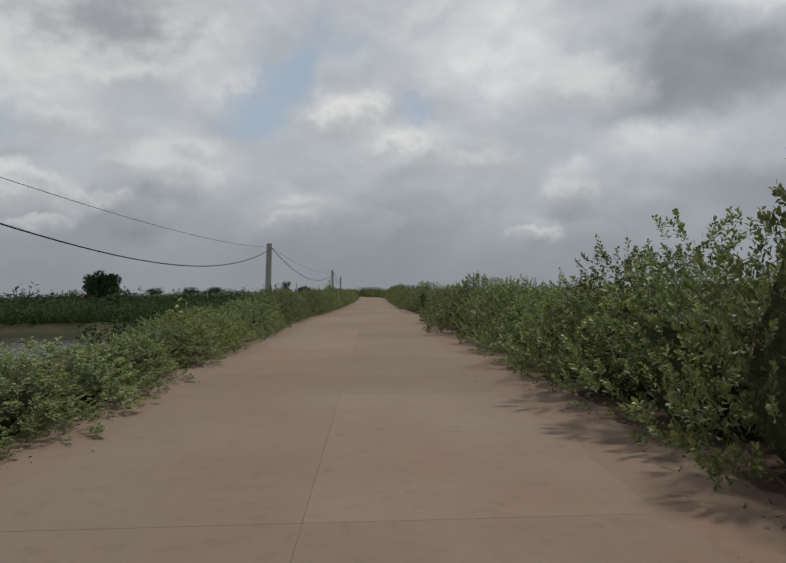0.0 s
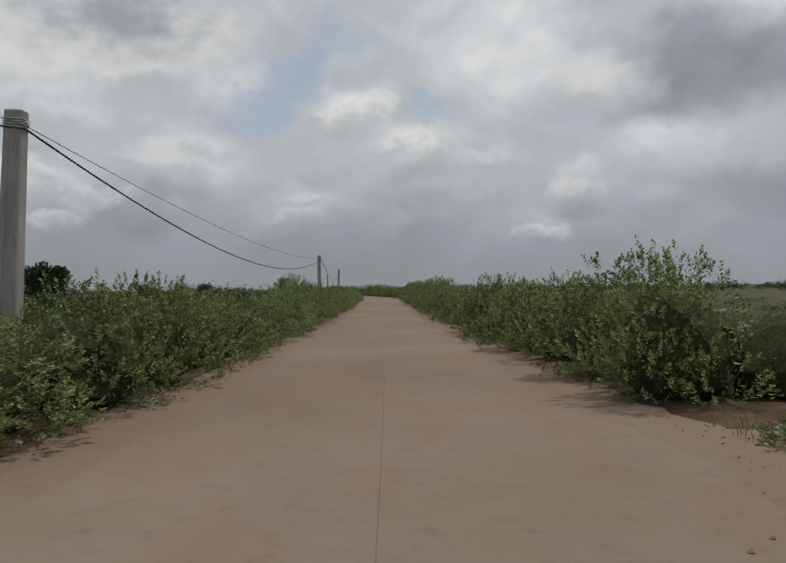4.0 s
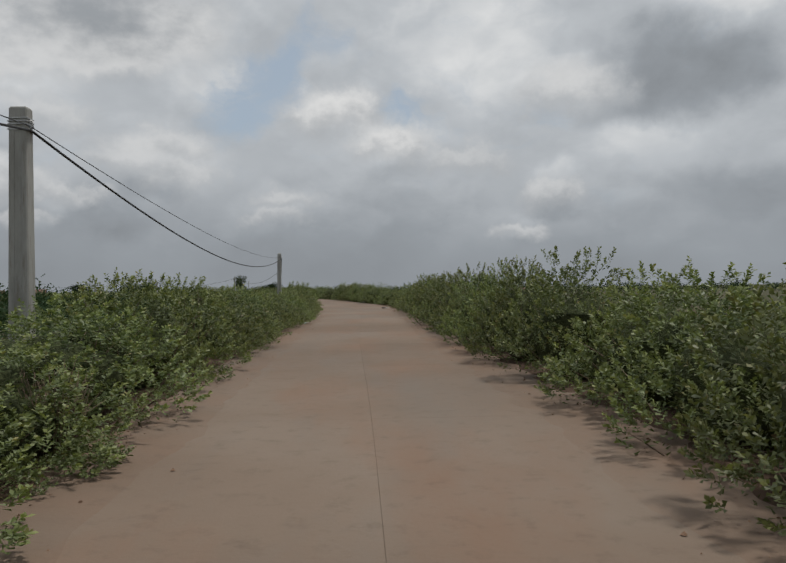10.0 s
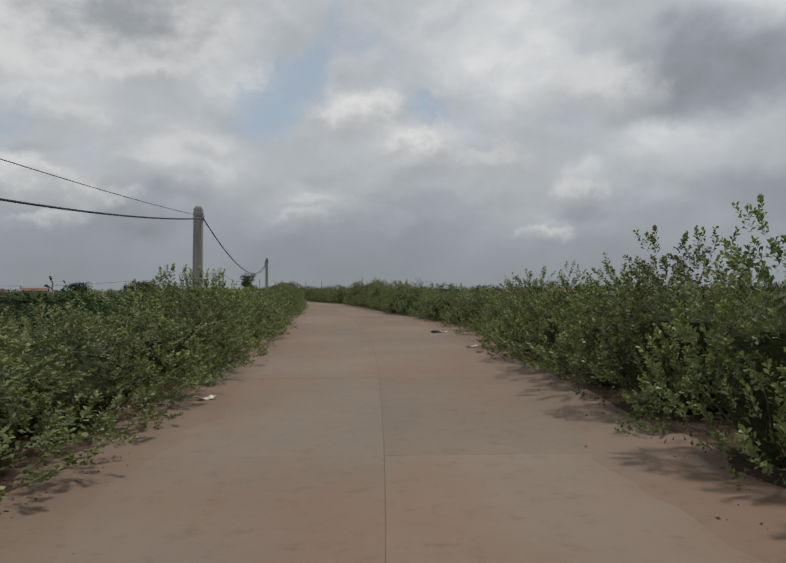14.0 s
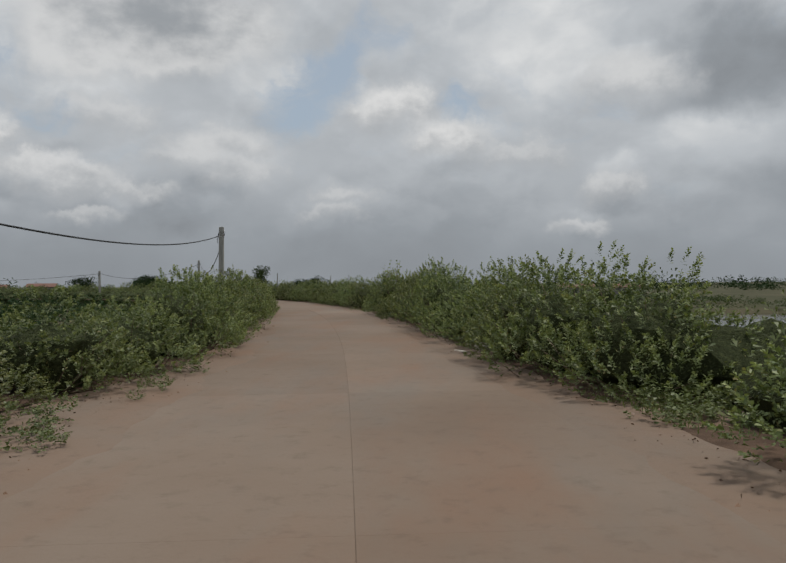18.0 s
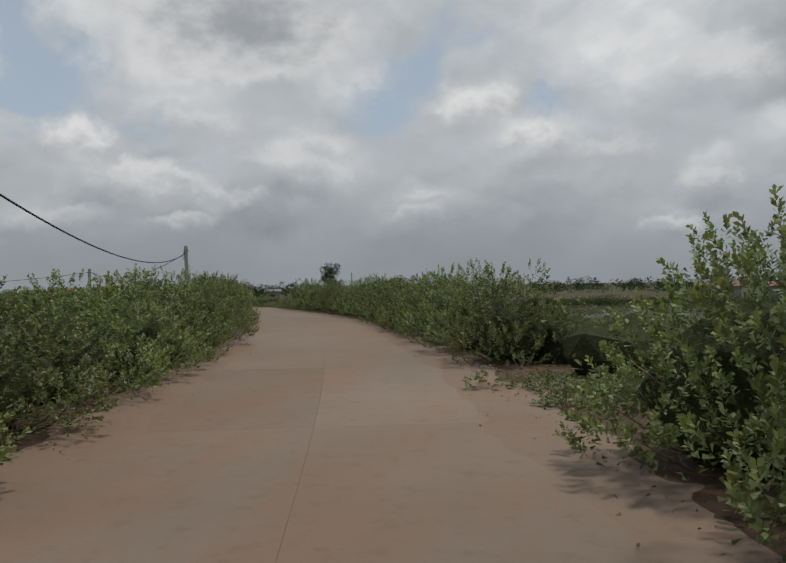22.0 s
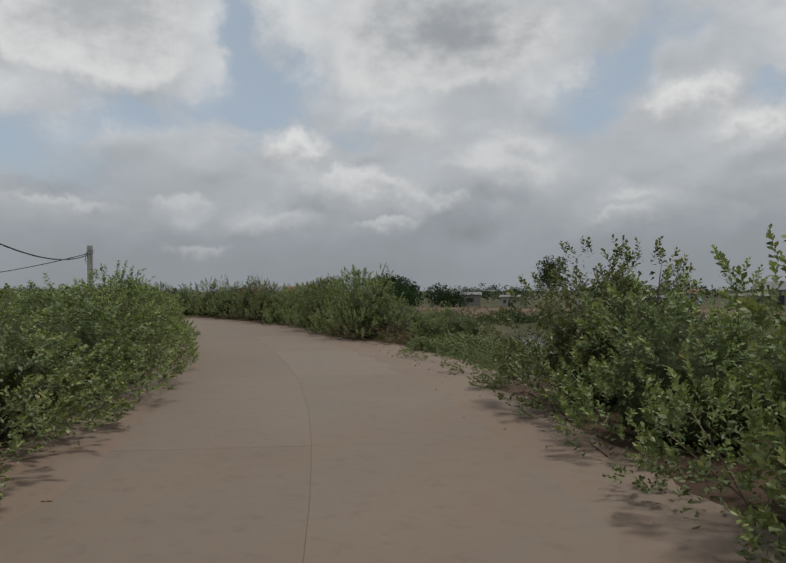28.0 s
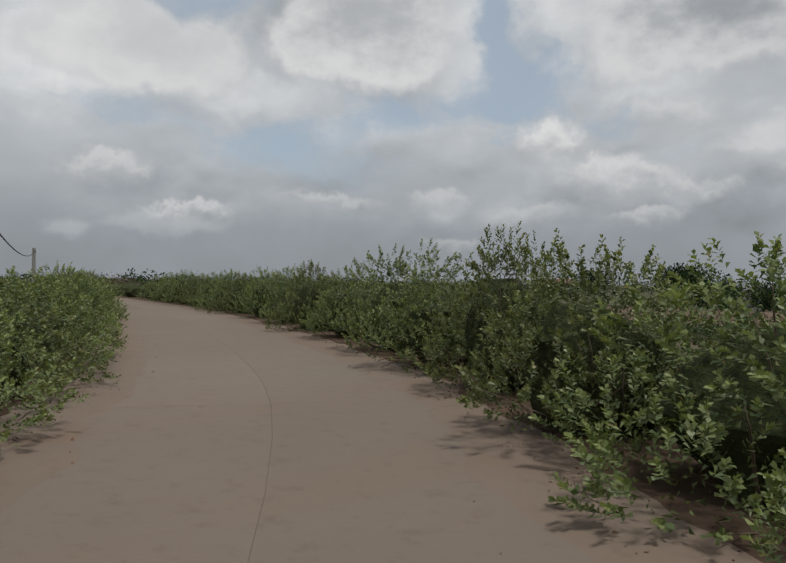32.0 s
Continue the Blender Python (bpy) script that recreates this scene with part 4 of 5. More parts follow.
def utility_pole(x, y, top, lean, girth, turn, rounded, looped):
    z = float(ground_z(x, y)) - 0.3
    tall = top - z
    ob = new("utility_pole")
    ob.matrix_world = pose(x - tall * math.sin(radians(lean)), y, z, 0, lean, 0) @ pose(0, 0, 0, 0, 0, turn)
    tagged(ob, "grey weathered concrete utility pole standing among roadside shrubs", "utility pole", "utility poles")
    part_of("shaft", pole_shaft(tall, girth), ob)
    cap = box_bm(0.2 * girth, 0.155 * girth, 0.09 if rounded else 0.035, tall - 0.012, 0.03 if rounded else 0.012, 0.7 if rounded else 0.9)
    part_of("cap", bm_mesh("cap", cap, CONCRETE), ob, "worn concrete pole top")
    for dz in (0.12, 0.155, 0.19, 0.25):
        bm = box_bm(0.226 * girth, 0.178 * girth, 0.016, tall - dz, 0.003)
        part_of("strap", bm_mesh("strap", bm, STEEL), ob, "thin galvanised steel band round the pole top")
    out = 0.104 * girth
    v, f = tube([(out - 0.02, -0.04, tall - 0.15), (out + 0.05, -0.05, tall - 0.14), (out + 0.07, -0.05, tall - 0.18), (out + 0.03, -0.05, tall - 0.22), (out + 0.05, -0.06, tall - 0.27)], (0.008,) * 5, 5)
    part_of("hook", mesh_from("hook", v, f, STEEL, True), ob, "bent steel cable hook")
    if looped:
        a = np.linspace(0, 1, 15)
        loop = [(-out - 0.01 + 0.07 * math.sin(6.6 * k) * k, -0.06, tall - 0.24 - 0.42 * math.sin(math.pi * k) + 0.08 * k) for k in a]
        v, f = tube(loop, [0.011] * len(loop), 5)
        part_of("cable_loop", mesh_from("cable_loop", v, f, RUBBER, True), ob, "slack loop of black cable hanging at the pole top")
    return ob


for i, (x, y, top) in enumerate(POLES):
    utility_pole(x, y, top, LEANS[i], GIRTH[i], TURNS[i], i == 3, i in (4, 5, 6))


def cable(a, b, sag, radius, label):
    u = np.linspace(0, 1, 41)
    p = np.outer(1 - u, a) + np.outer(u, b)
    p[:, 2] -= sag * 4 * u * (1 - u)
    v, f = tube(p, [radius] * len(p), 6)
    ob = new("overhead_cable", mesh_from("overhead_cable", v, f, RUBBER, True))
    return tagged(ob, label, "cable", "overhead cables")


SAGS = (1.4, 1.2, 0.95, 1.12, 1.08, 0.8, 0.6)
for i in range(len(POLES) - 1):
    (x0, y0, z0), (x1, y1, z1) = POLES[i], POLES[i + 1]
    cable((x0 + 0.13, y0 - 0.03, z0 - 0.25), (x1 + 0.13, y1 - 0.03, z1 - 0.25), SAGS[i], 0.016, "thick black twisted cable slung between concrete poles")
for i in range(3):
    (x0, y0, z0), (x1, y1, z1) = POLES[i], POLES[i + 1]
    cable((x0 + 0.12, y0 - 0.03, z0 - 0.2), (x1 + 0.12, y1 - 0.03, z1 - 0.2), (0.45, 0.5, 0.45)[i], 0.006, "thin black wire strung above the thick cable")

# ---------------------------------------------------------------- distance: scrub, woods, single trees, houses
CLUMP, WOODS = [], []
for v in range(6):
    r2 = np.random.default_rng(500 + v)
    CLUMP.append(as_wedges(plume_shrub(r2, 5, 46, 5, 0.12, 0.0, 0.15)[0]))
    WOODS.append(as_wedges(plume_shrub(r2, 4, 30, 5, 0.16, 0.0, 0.18)[0]))


def dry_land(x, y):
    return all(not (a - 0.5 < x < b + 0.5 and c - 0.5 < y < d + 0.5) for a, b, c, d in PONDS)


rng = np.random.default_rng(31)
places = []
while len(places) < 950:
    d = 12 + 190 * rng.random() ** 1.4
    a = rng.uniform(-4, 78)
    s0 = rng.uniform(0, 200)
    (x, y), = along([s0], [-d * rng.uniform(0.5, 1)])
    if not dry_land(x, y):
        continue
    s, n = off_road(np.array([x]), np.array([y]))
    if abs(n[0]) < half_width(s[0]) + 5:
        continue
    tall = rng.uniform(1.4, 2.3) * (1 + 0.004 * d) * (1.5 if rng.random() < 0.12 else 1)
    places.append((x, y, MARSH, tall, tall * rng.uniform(1.2, 1.9), rng.uniform(0, 6.28), int(rng.integers(6))))
massed("scrub", places, CLUMP, LEAF_DARK, "dark green scrub spread over the marsh", "scrub")

# scrub on the bunds between the ponds
places = []
for x0, x1, y0, y1 in PONDS:
    for _ in range(120 if y0 > 190 else 60):
        u, w = rng.random(2)
        side = rng.integers(3)
        x, y = (x0 - 1 + (x1 - x0 + 2) * u, y1 + rng.uniform(0.4, 2.0)) if side else (x1 + rng.uniform(0.4, 2.0), y0 + (y1 - y0) * u)
        s, n = off_road(np.array([x]), np.array([y]))
        if abs(n[0]) < half_width(s[0]) + 6 or not dry_land(x, y):
            continue
        tall = rng.uniform(0.5, 1.1)
        places.append((x, y, float(ground_z(x, y)) - 0.05, tall, tall * rng.uniform(1.2, 2.2), rng.uniform(0, 6.28), int(rng.integers(6))))
for _ in range(560):
    x, y = rng.uniform(-60, 34), 225.2 + 7.5 * rng.random() ** 1.2
    tall = rng.uniform(0.6, 1.4)
    places.append((x, y, float(ground_z(x, y)) - 0.05, tall, tall * rng.uniform(1.4, 2.4), rng.uniform(0, 6.28), int(rng.integers(6))))
# a dark belt of bushes along the far side of the pond by the start
for _ in range(330):
    x, y = rng.uniform(-64, -16), 65.2 + 6.5 * rng.random()
    tall = rng.uniform(1.3, 2.6)
    places.append((x, y, MARSH, tall, tall * rng.uniform(1.0, 1.6), rng.uniform(0, 6.28), int(rng.integers(6))))
massed("bund_scrub", places, CLUMP, LEAF_FAR, "low dark scrub along the bunds of the fish ponds", "scrub")

places = []
for _ in range(1100):
    a = radians(rng.uniform(-70, 105))
    d = rng.uniform(230, 520)
    x, y = -15 - math.sin(a) * d, 100 + math.cos(a) * d
    tall = rng.uniform(2.4, 4.6) * (1.25 if rng.random() < 0.15 else 1)
    places.append((x, y, MARSH, tall, tall * rng.uniform(1.0, 2.2), rng.uniform(0, 6.28), int(rng.integers(6))))
massed("far_woods", places, WOODS, LEAF_DARK, "dark tree line along the horizon", "woods")


def crown_leaves(rng, tall, wide, low, lumps_count, leaves, size, hollow=0.35):
    """A crown of leafy lumps with gaps: returns leaf quads and the lumps' middles."""
    mids, quads = [], []
    for _ in range(lumps_count):
        u = rng.standard_normal(3)
        u /= np.linalg.norm(u)
        r = rng.uniform(hollow, 1.0)
        mid = np.array([u[0] * wide * 0.5 * r, u[1] * wide * 0.5 * r, low + (tall - low) * (0.5 + 0.46 * u[2] * r)])
        mids.append(mid)
        p = rng.standard_normal((leaves, 3))
        p /= np.linalg.norm(p, axis=1, keepdims=True)
        lump = rng.uniform(0.5, 1.0) * wide / (lumps_count ** (1 / 2.6))
        base = mid + p * np.array([lump, lump, lump * 0.75]) * rng.random((leaves, 1)) ** 0.4
        quads.append(leaf_quads(rng, base, p + np.array([0, 0, 0.3]), size * rng.uniform(0.6, 1.2, leaves), 0.6))
    return np.concatenate(quads), mids


def tree(x, y, tall, wide, low, count, leaves, size, seed, label, mat=LEAF_DARK, ground=MARSH, trunk=0.12):
    rng = np.random.default_rng(seed)
    ob = new("tree")
    ob.matrix_world = pose(x, y, ground)
    tagged(ob, label, "tree")
    quads, mids = crown_leaves(rng, tall, wide, low, count, leaves, size)
    part_of("crown", mesh_quads("crown", quads, mat), ob)
    fork = np.array([0.05 * wide * rng.standard_normal(), 0.05 * wide * rng.standard_normal(), low + 0.15 * (tall - low)])
    v, f = tube([(0, 0, -0.2), fork * (0.4, 0.4, 0.5), fork, (fork[0] * 1.4, fork[1], 0.55 * tall + 0.4 * low)], (trunk, trunk * 0.85, trunk * 0.7, trunk * 0.3), 8)
    part_of("trunk", mesh_from("trunk", v, f, WOOD, True), ob, "slender brown trunk")
    for m in mids[:7]:
        v, f = tube([fork * (1, 1, 0.95), fork * 0.5 + m * 0.5 + (0, 0, -0.1), m], (trunk * 0.5, trunk * 0.3, trunk * 0.1), 6)
        part_of("limb", mesh_from("limb", v, f, WOOD, True), ob)
    return ob


tree(-57.2, 142.7, 7.7, 6.6, 0.3, 90, 170, 0.42, 1, "broad round-crowned dark green tree beyond the pond", trunk=0.3)
tree(-36.9, 251.2, 7.0, 3.3, 2.0, 26, 120, 0.22, 2, "slender young tree with a loose drooping crown by the pond", LEAF_FAR, trunk=0.09)
tree(-66.6, 269.3, 5.8, 5.4, 1.6, 22, 110, 0.34, 3, "flat-topped dark tree on the marsh", trunk=0.14)
tree(-43.5, 352, 5.2, 6.5, 1.5, 24, 100, 0.4, 4, "dark spreading tree on the far shore", trunk=0.18)
tree(-92, 330, 5.4, 7.5, 1.5, 26, 100, 0.42, 5, "dark spreading tree on the marsh", trunk=0.18)
tree(-104, 316, 5.6, 6.5, 2.0, 22, 100, 0.4, 6, "dark round tree standing on the marsh", trunk=0.18)
tree(-60, 262, 3.8, 6.5, 0.2, 26, 110, 0.34, 7, "low dark tree clump by the pond", trunk=0.2)
tree(-57, 272, 3.4, 5.5, 0.2, 22, 110, 0.34, 8, "low dark tree clump by the pond", trunk=0.2)
tree(-35.5, 290, 4.4, 5.0, 1.2, 22, 100, 0.34, 9, "dark round tree beside the huts", trunk=0.16)
tree(-112, 224, 3.4, 2.6, 1.0, 9, 40, 0.24, 10, "small bare-branched tree beside the road", LEAF_DRY, trunk=0.08)
tree(-118, 228, 3.0, 2.4, 0.9, 8, 40, 0.24, 11, "small bare-branched tree beside the road", LEAF_DRY, trunk=0.08)

WALL_WHITE = painted("limewashed_wall", (0.36, 0.35, 0.33))
WALL_BLUE = painted("pale_blue_wall", (0.36, 0.48, 0.55))
WALL_GREY = painted("grey_block_wall", (0.22, 0.21, 0.2))
ROOF_RED = painted("red_clay_tiles", (0.17, 0.085, 0.065))
ROOF_TIN = painted("grey_sheet_roof", (0.15, 0.152, 0.155), 0.6)
DARK_OPENING = painted("dark_opening", (0.03, 0.03, 0.035), 0.4)


def hut(x, y, turn, wide, deep, tall, rise, wall, roof, label):
    ob = new("house")
    ob.matrix_world = pose(x, y, MARSH, 0, 0, turn)
    tagged(ob, label, "house", "houses across the ponds")
    part_of("wall", bm_mesh("wall", box_bm(wide, deep, tall, 0, 0.02), wall), ob)
    bm = bmesh.new()
    w, d = wide / 2 + 0.3, deep / 2 + 0.3
    pts = [(-w, -d, tall), (w, -d, tall), (w, d, tall), (-w, d, tall), (-w, 0, tall + rise), (w, 0, tall + rise)]
    pts += [(px, py, pz + 0.12) for px, py, pz in pts]
    vs = [bm.verts.new(p) for p in pts]
    for q in ((0, 1, 5, 4), (3, 4, 5, 2), (6, 10, 11, 7), (9, 8, 11, 10), (0, 6, 7, 1), (2, 8, 9, 3), (0, 4, 10, 6), (4, 3, 9, 10), (1, 7, 11, 5), (5, 11, 8, 2)):
        bm.faces.new([vs[i] for i in q])
    bm.normal_update()
    part_of("roof", bm_mesh("roof", bm, roof), ob)
    for side in (-1, 1):
        bm = bmesh.new()
        for v in ((side * (wide / 2 - 0.05), -deep / 2, tall), (side * (wide / 2 - 0.05), deep / 2, tall), (side * (wide / 2 - 0.05), 0, tall + rise)):
            bm.verts.new(v)
        bm.faces.new(bm.verts)
        ext = bmesh.ops.extrude_face_region(bm, geom=list(bm.faces))
        for v in ext["geom"]:
            if isinstance(v, bmesh.types.BMVert):
                v.co.x -= side * 0.12
        part_of("gable", bm_mesh("gable", bm, wall), ob)
    for k in (-0.28, 0.24):
        bm = box_bm(wide * 0.16, 0.08, tall * 0.4, tall * 0.35, 0.01)
        bmesh.ops.translate(bm, vec=(k * wide, -deep / 2 - 0.02, 0), verts=bm.verts)
        part_of("window", bm_mesh("window", bm, DARK_OPENING), ob, "dark shuttered window opening")
    bm = box_bm(wide * 0.14, 0.08, tall * 0.75, 0.02, 0.01)
    bmesh.ops.translate(bm, vec=(-0.02 * wide, -deep / 2 - 0.02, 0), verts=bm.verts)
    part_of("door", bm_mesh("door", bm, DARK_OPENING), ob, "dark open doorway")
    return ob


hut(-56, 300, 12, 3.2, 2.6, 1.6, 0.4, WALL_WHITE, ROOF_TIN, "small whitewashed hut with a sheet roof across the pond")
hut(-31, 300, 6, 5.5, 3.0, 1.5, 0.4, WALL_GREY, ROOF_TIN, "low grey block shed with a sheet roof")
hut(-27.5, 330, -10, 4.6, 4.0, 2.0, 1.0, WALL_BLUE, ROOF_RED, "pale blue house with a red tiled roof")
hut(-17, 312, 4, 6.0, 4.0, 1.7, 0.5, WALL_GREY, ROOF_TIN, "low grey shed beside the red-roofed house")
hut(-11, 330, 0, 9.0, 6.0, 2.8, 1.6, WALL_GREY, ROOF_TIN, "grey gabled house among trees far across the ponds")
hut(-62, 283, 25, 4.2, 3.4, 2.4, 0.7, WALL_WHITE, ROOF_TIN, "pale walled hut half hidden by trees")
hut(-66, 300, 20, 8.0, 4.0, 2.0, 0.5, WALL_GREY, ROOF_TIN, "low grey shed with a sheet roof")
hut(26, 272, -14, 7.0, 5.0, 1.9, 0.9, WALL_GREY, ROOF_RED, "red-roofed house far across the ponds")
hut(36, 268, -14, 6.0, 5.0, 1.8, 0.8, WALL_GREY, ROOF_RED, "small red-roofed house far across the ponds")
hut(-140, 360, 20, 9.0, 6.0, 3.0, 1.2, WALL_GREY, ROOF_RED, "red-roofed house far across the marsh")
hut(-152, 352, 20, 8.0, 6.0, 2.8, 1.1, WALL_GREY, ROOF_RED, "red-roofed house far across the marsh")


def far_pole(x, y, tall):
    ob = new("far_pole", bm_mesh("far_pole", box_bm(0.2, 0.2, tall, 0, 0.01, 0.8), CONCRETE))
    ob.matrix_world = pose(x, y, MARSH)
    tagged(ob, "thin grey concrete pole far off on the marsh", "utility pole", "far poles")


for x, y, tall in ((-46, 180, 4.2), (-75, 150, 4.4), (-39, 275, 5.6), (-29.5, 292, 5.2), (-26, 300, 5.4)):
    far_pole(x, y, tall)

# a bank of bare brown earth beyond the pond
s = np.linspace(0, 1, 60)
prof = ((-4.0, -1.8), (-2.0, -1.2), (-0.4, -0.75), (1.2, -0.8), (4.0, -1.8))
rows = []
for u in s:
    x, y = -75 + 95 * u, 243 + 6 * math.sin(3 * u)
    rows.append([(x, y + dy, z + 0.12 * noise.noise(Vector((x / 2.2, dy, 1)))) for dy, z in prof])
v = np.array(rows).reshape(-1, 3)
f = [(i * 5 + j, (i + 1) * 5 + j, (i + 1) * 5 + j + 1, i * 5 + j + 1) for i in range(59) for j in range(4)]
tagged(new("earth_bank", mesh_from("earth_bank", v, f, MUD, True)), "low bank of bare brown earth across the pond", "earth bank", kind="structure")

chunks = []
r2 = np.random.default_rng(77)
for _ in range(1500):
    u = r2.random()
    x, y = -75 + 95 * u, 243 + 6 * math.sin(3 * u) + r2.uniform(-3.2, 2.0)
    z = np.interp(y - 243 - 6 * math.sin(3 * u), [q[0] for q in prof], [q[1] for q in prof])
    a, r = r2.uniform(0, 6.28), r2.uniform(0.08, 0.35)
    c, n = math.cos(a) * r, math.sin(a) * r
    top = (x + 0.2 * r, y, z + r * r2.uniform(0.5, 1.1))
    ring = [(x + c, y + n, z - 0.1), (x - n, y + c * 0.7, z - 0.1), (x - c * 0.8, y - n, z - 0.1), (x + n, y - c, z - 0.1)]
    chunks += [[ring[k], ring[(k + 1) % 4], top, tuple(0.9 * p + 0.1 * q for p, q in zip(top, ring[k]))] for k in range(4)]
tagged(new("rubble", mesh_quads("rubble", np.array(chunks), MUD)), "broken lumps of brown earth and rubble on the bank", "rubble", kind="stuff")

# ---------------------------------------------------------------- foot of the hedge: weeds, grass, litter
WEED = []
for v in range(4):
    r2 = np.random.default_rng(700 + v)
    WEED.append(plume_shrub(r2, 6, 34, 9, 0.1, 0.0, 0.22)[0])
places = []
for _ in range(520):
    side = -1 if rng.random() < 0.72 else 1
    s = rng.uniform(2, 205)
    dense = noise.noise(Vector((s / 7, side * 3.0, 2)))
    if dense < (0.0 if s > 36 or side > 0 else -0.4):
        continue
    (x, y), = along([s], [side * (half_width(s) + rng.uniform(0.0, 0.5))])
    tall = rng.uniform(0.1, 0.3)
    places.append((x, y, 0.0, tall, tall * rng.uniform(1.2, 2.0), rng.uniform(0, 6.28), int(rng.integers(4))))
for side, gaps in GAPS.items():
    for a, b in gaps:
        for _ in range(620 if b - a > 3 else 80):
            s, out = rng.uniform(a - 0.5, b + 0.5), rng.uniform(1.0 if b - a > 3 else 0.45, 5.0)
            (x, y), = along([s], [side * (half_width(s) + out)])
            tall = rng.uniform(0.12, 0.32) + 0.06 * out * rng.random()
            places.append((x, y, min(0.0, float(ground_z(x, y)) + 0.05), tall, tall * rng.uniform(1.2, 2.2), rng.uniform(0, 6.28), int(rng.integers(4))))
massed("weeds", places, WEED, LEAF_WEED, "bright green creeping weeds at the foot of the shrubs", "weeds")

blades = []
for side, gaps in GAPS.items():
    for a, b in gaps:
        k = 2600 if b - a > 3 else 900
        s, out = rng.uniform(a - 1, b + 1, k), (0.9 if b - a > 3 else 0.35) + 3.4 * rng.random(k) ** 1.3
        q = along(s, side * (half_width(s) + out))
        base = np.column_stack([q, np.full(len(q), -0.01) - 0.03 * out])
        way = np.column_stack([rng.standard_normal((len(q), 2)) * 0.35, np.ones(len(q))])
        blades.append(leaf_quads(rng, base, way, rng.uniform(0.06, 0.17, len(q)), 0.08))
grass = new("grass", mesh_quads("grass", np.concatenate(blades), LEAF_WEED))
tagged(grass, "fine green grass in the gaps between the shrubs", "grass", kind="stuff")

k = 14000
s = rng.uniform(-2, 215, k)
side = np.where(rng.random(k) < 0.5, -1, 1)
q = along(s, side * (half_width(s) + 0.28 + 0.2 * rng.standard_normal(k)))
flat_way = np.column_stack([rng.standard_normal((k, 2)), 0.25 * rng.standard_normal(k)])
litter = leaf_quads(rng, np.column_stack([q, np.full(k, 0.022)]), flat_way, rng.uniform(0.015, 0.04, k), 0.5)
litter[..., 2] = np.maximum(litter[..., 2], 0.008)
tagged(new("leaf_litter", mesh_quads("leaf_litter", litter, LEAF_DRY)), "dry brown fallen leaves along the road's edges", "leaf litter", kind="stuff")

k = 2600
s = rng.uniform(-2, 215, k)
side = np.where(rng.random(k) < 0.5, -1, 1)
q = along(s, side * (half_width(s) + 0.05 + 0.28 * rng.standard_normal(k)))
pebbles = []
for (x, y), r in zip(q, rng.uniform(0.006, 0.022, k)):
    a = rng.uniform(0, 6.28)
    c, n = math.cos(a) * r, math.sin(a) * r
    z = 0.004
    top = (x + 0.2 * r, y, z + r * 0.9)
    ring = [(x + c, y + n, z), (x - n, y + c * 0.7, z), (x - c * 0.8, y - n, z), (x + n, y - c, z)]
    pebbles += [[ring[0], ring[1], top, top], [ring[1], ring[2], top, top], [ring[2], ring[3], top, top], [ring[3], ring[0], top, top]]
pv = np.array(pebbles, float)
pv[:, 3] = pv[:, 2] * 0.97 + pv[:, 0] * 0.03
tagged(new("gravel", mesh_quads("gravel", pv, DIRT)), "small stones and crumbs of soil along the edges", "gravel", kind="stuff")


# single shrubs standing free on the bank
for s, n, tall, wide, kind in ((186.7, 6.3, 1.45, 1.5, 2), (189.3, 5.4, 0.9, 1.0, 4), (188.7, 3.7, 0.95, 1.2, 7), (185.4, 3.9, 0.45, 0.9, 1), (32.9, 5.0, 1.1, 1.3, 1), (147.0, 5.0, 1.3, 1.6, 6), (121.9, 5.2, 1.2, 1.5, 3)):
    (x, y), = along([s], [n])
    hx, hy = (np.interp(s, RUN, RIGHT[:, k]) for k in (0, 1))
    shrub(x, y, float(ground_z(x, y)) - 0.05, tall, wide, math.degrees(math.atan2(-hx, hy)) + 25, kind, "small green shrub standing free on the bank")


def dead_twigs(rng, x, y, count, spread, tall):
    runs = []
    for _ in range(count):
        a, l = rng.uniform(0, 6.28), rng.uniform(0.3, 0.8)
        p0 = np.array([x + spread * rng.standard_normal() * 0.5, y + spread * rng.standard_normal() * 0.5, rng.uniform(0.01, tall)])
        d = np.array([math.cos(a), math.sin(a), rng.uniform(-0.2, 0.3)])
        pts = [p0 + d * l * u + rng.standard_normal(3) * 0.03 for u in (0, 0.35, 0.7, 1)]
        for p in pts:
            p[2] = max(p[2], 0.015)
        r = rng.uniform(0.004, 0.013)
        runs.append((pts, (r, r * 0.85, r * 0.7, r * 0.4)))
    return runs


TWIG, nt, b = material("dead_wood", 0.9, 0.15)
nt.links.new(ramp(nt, tex(nt, 6.0), (0.3, (0.06, 0.038, 0.028)), (0.7, (0.19, 0.13, 0.095))), b.inputs["Base Color"])
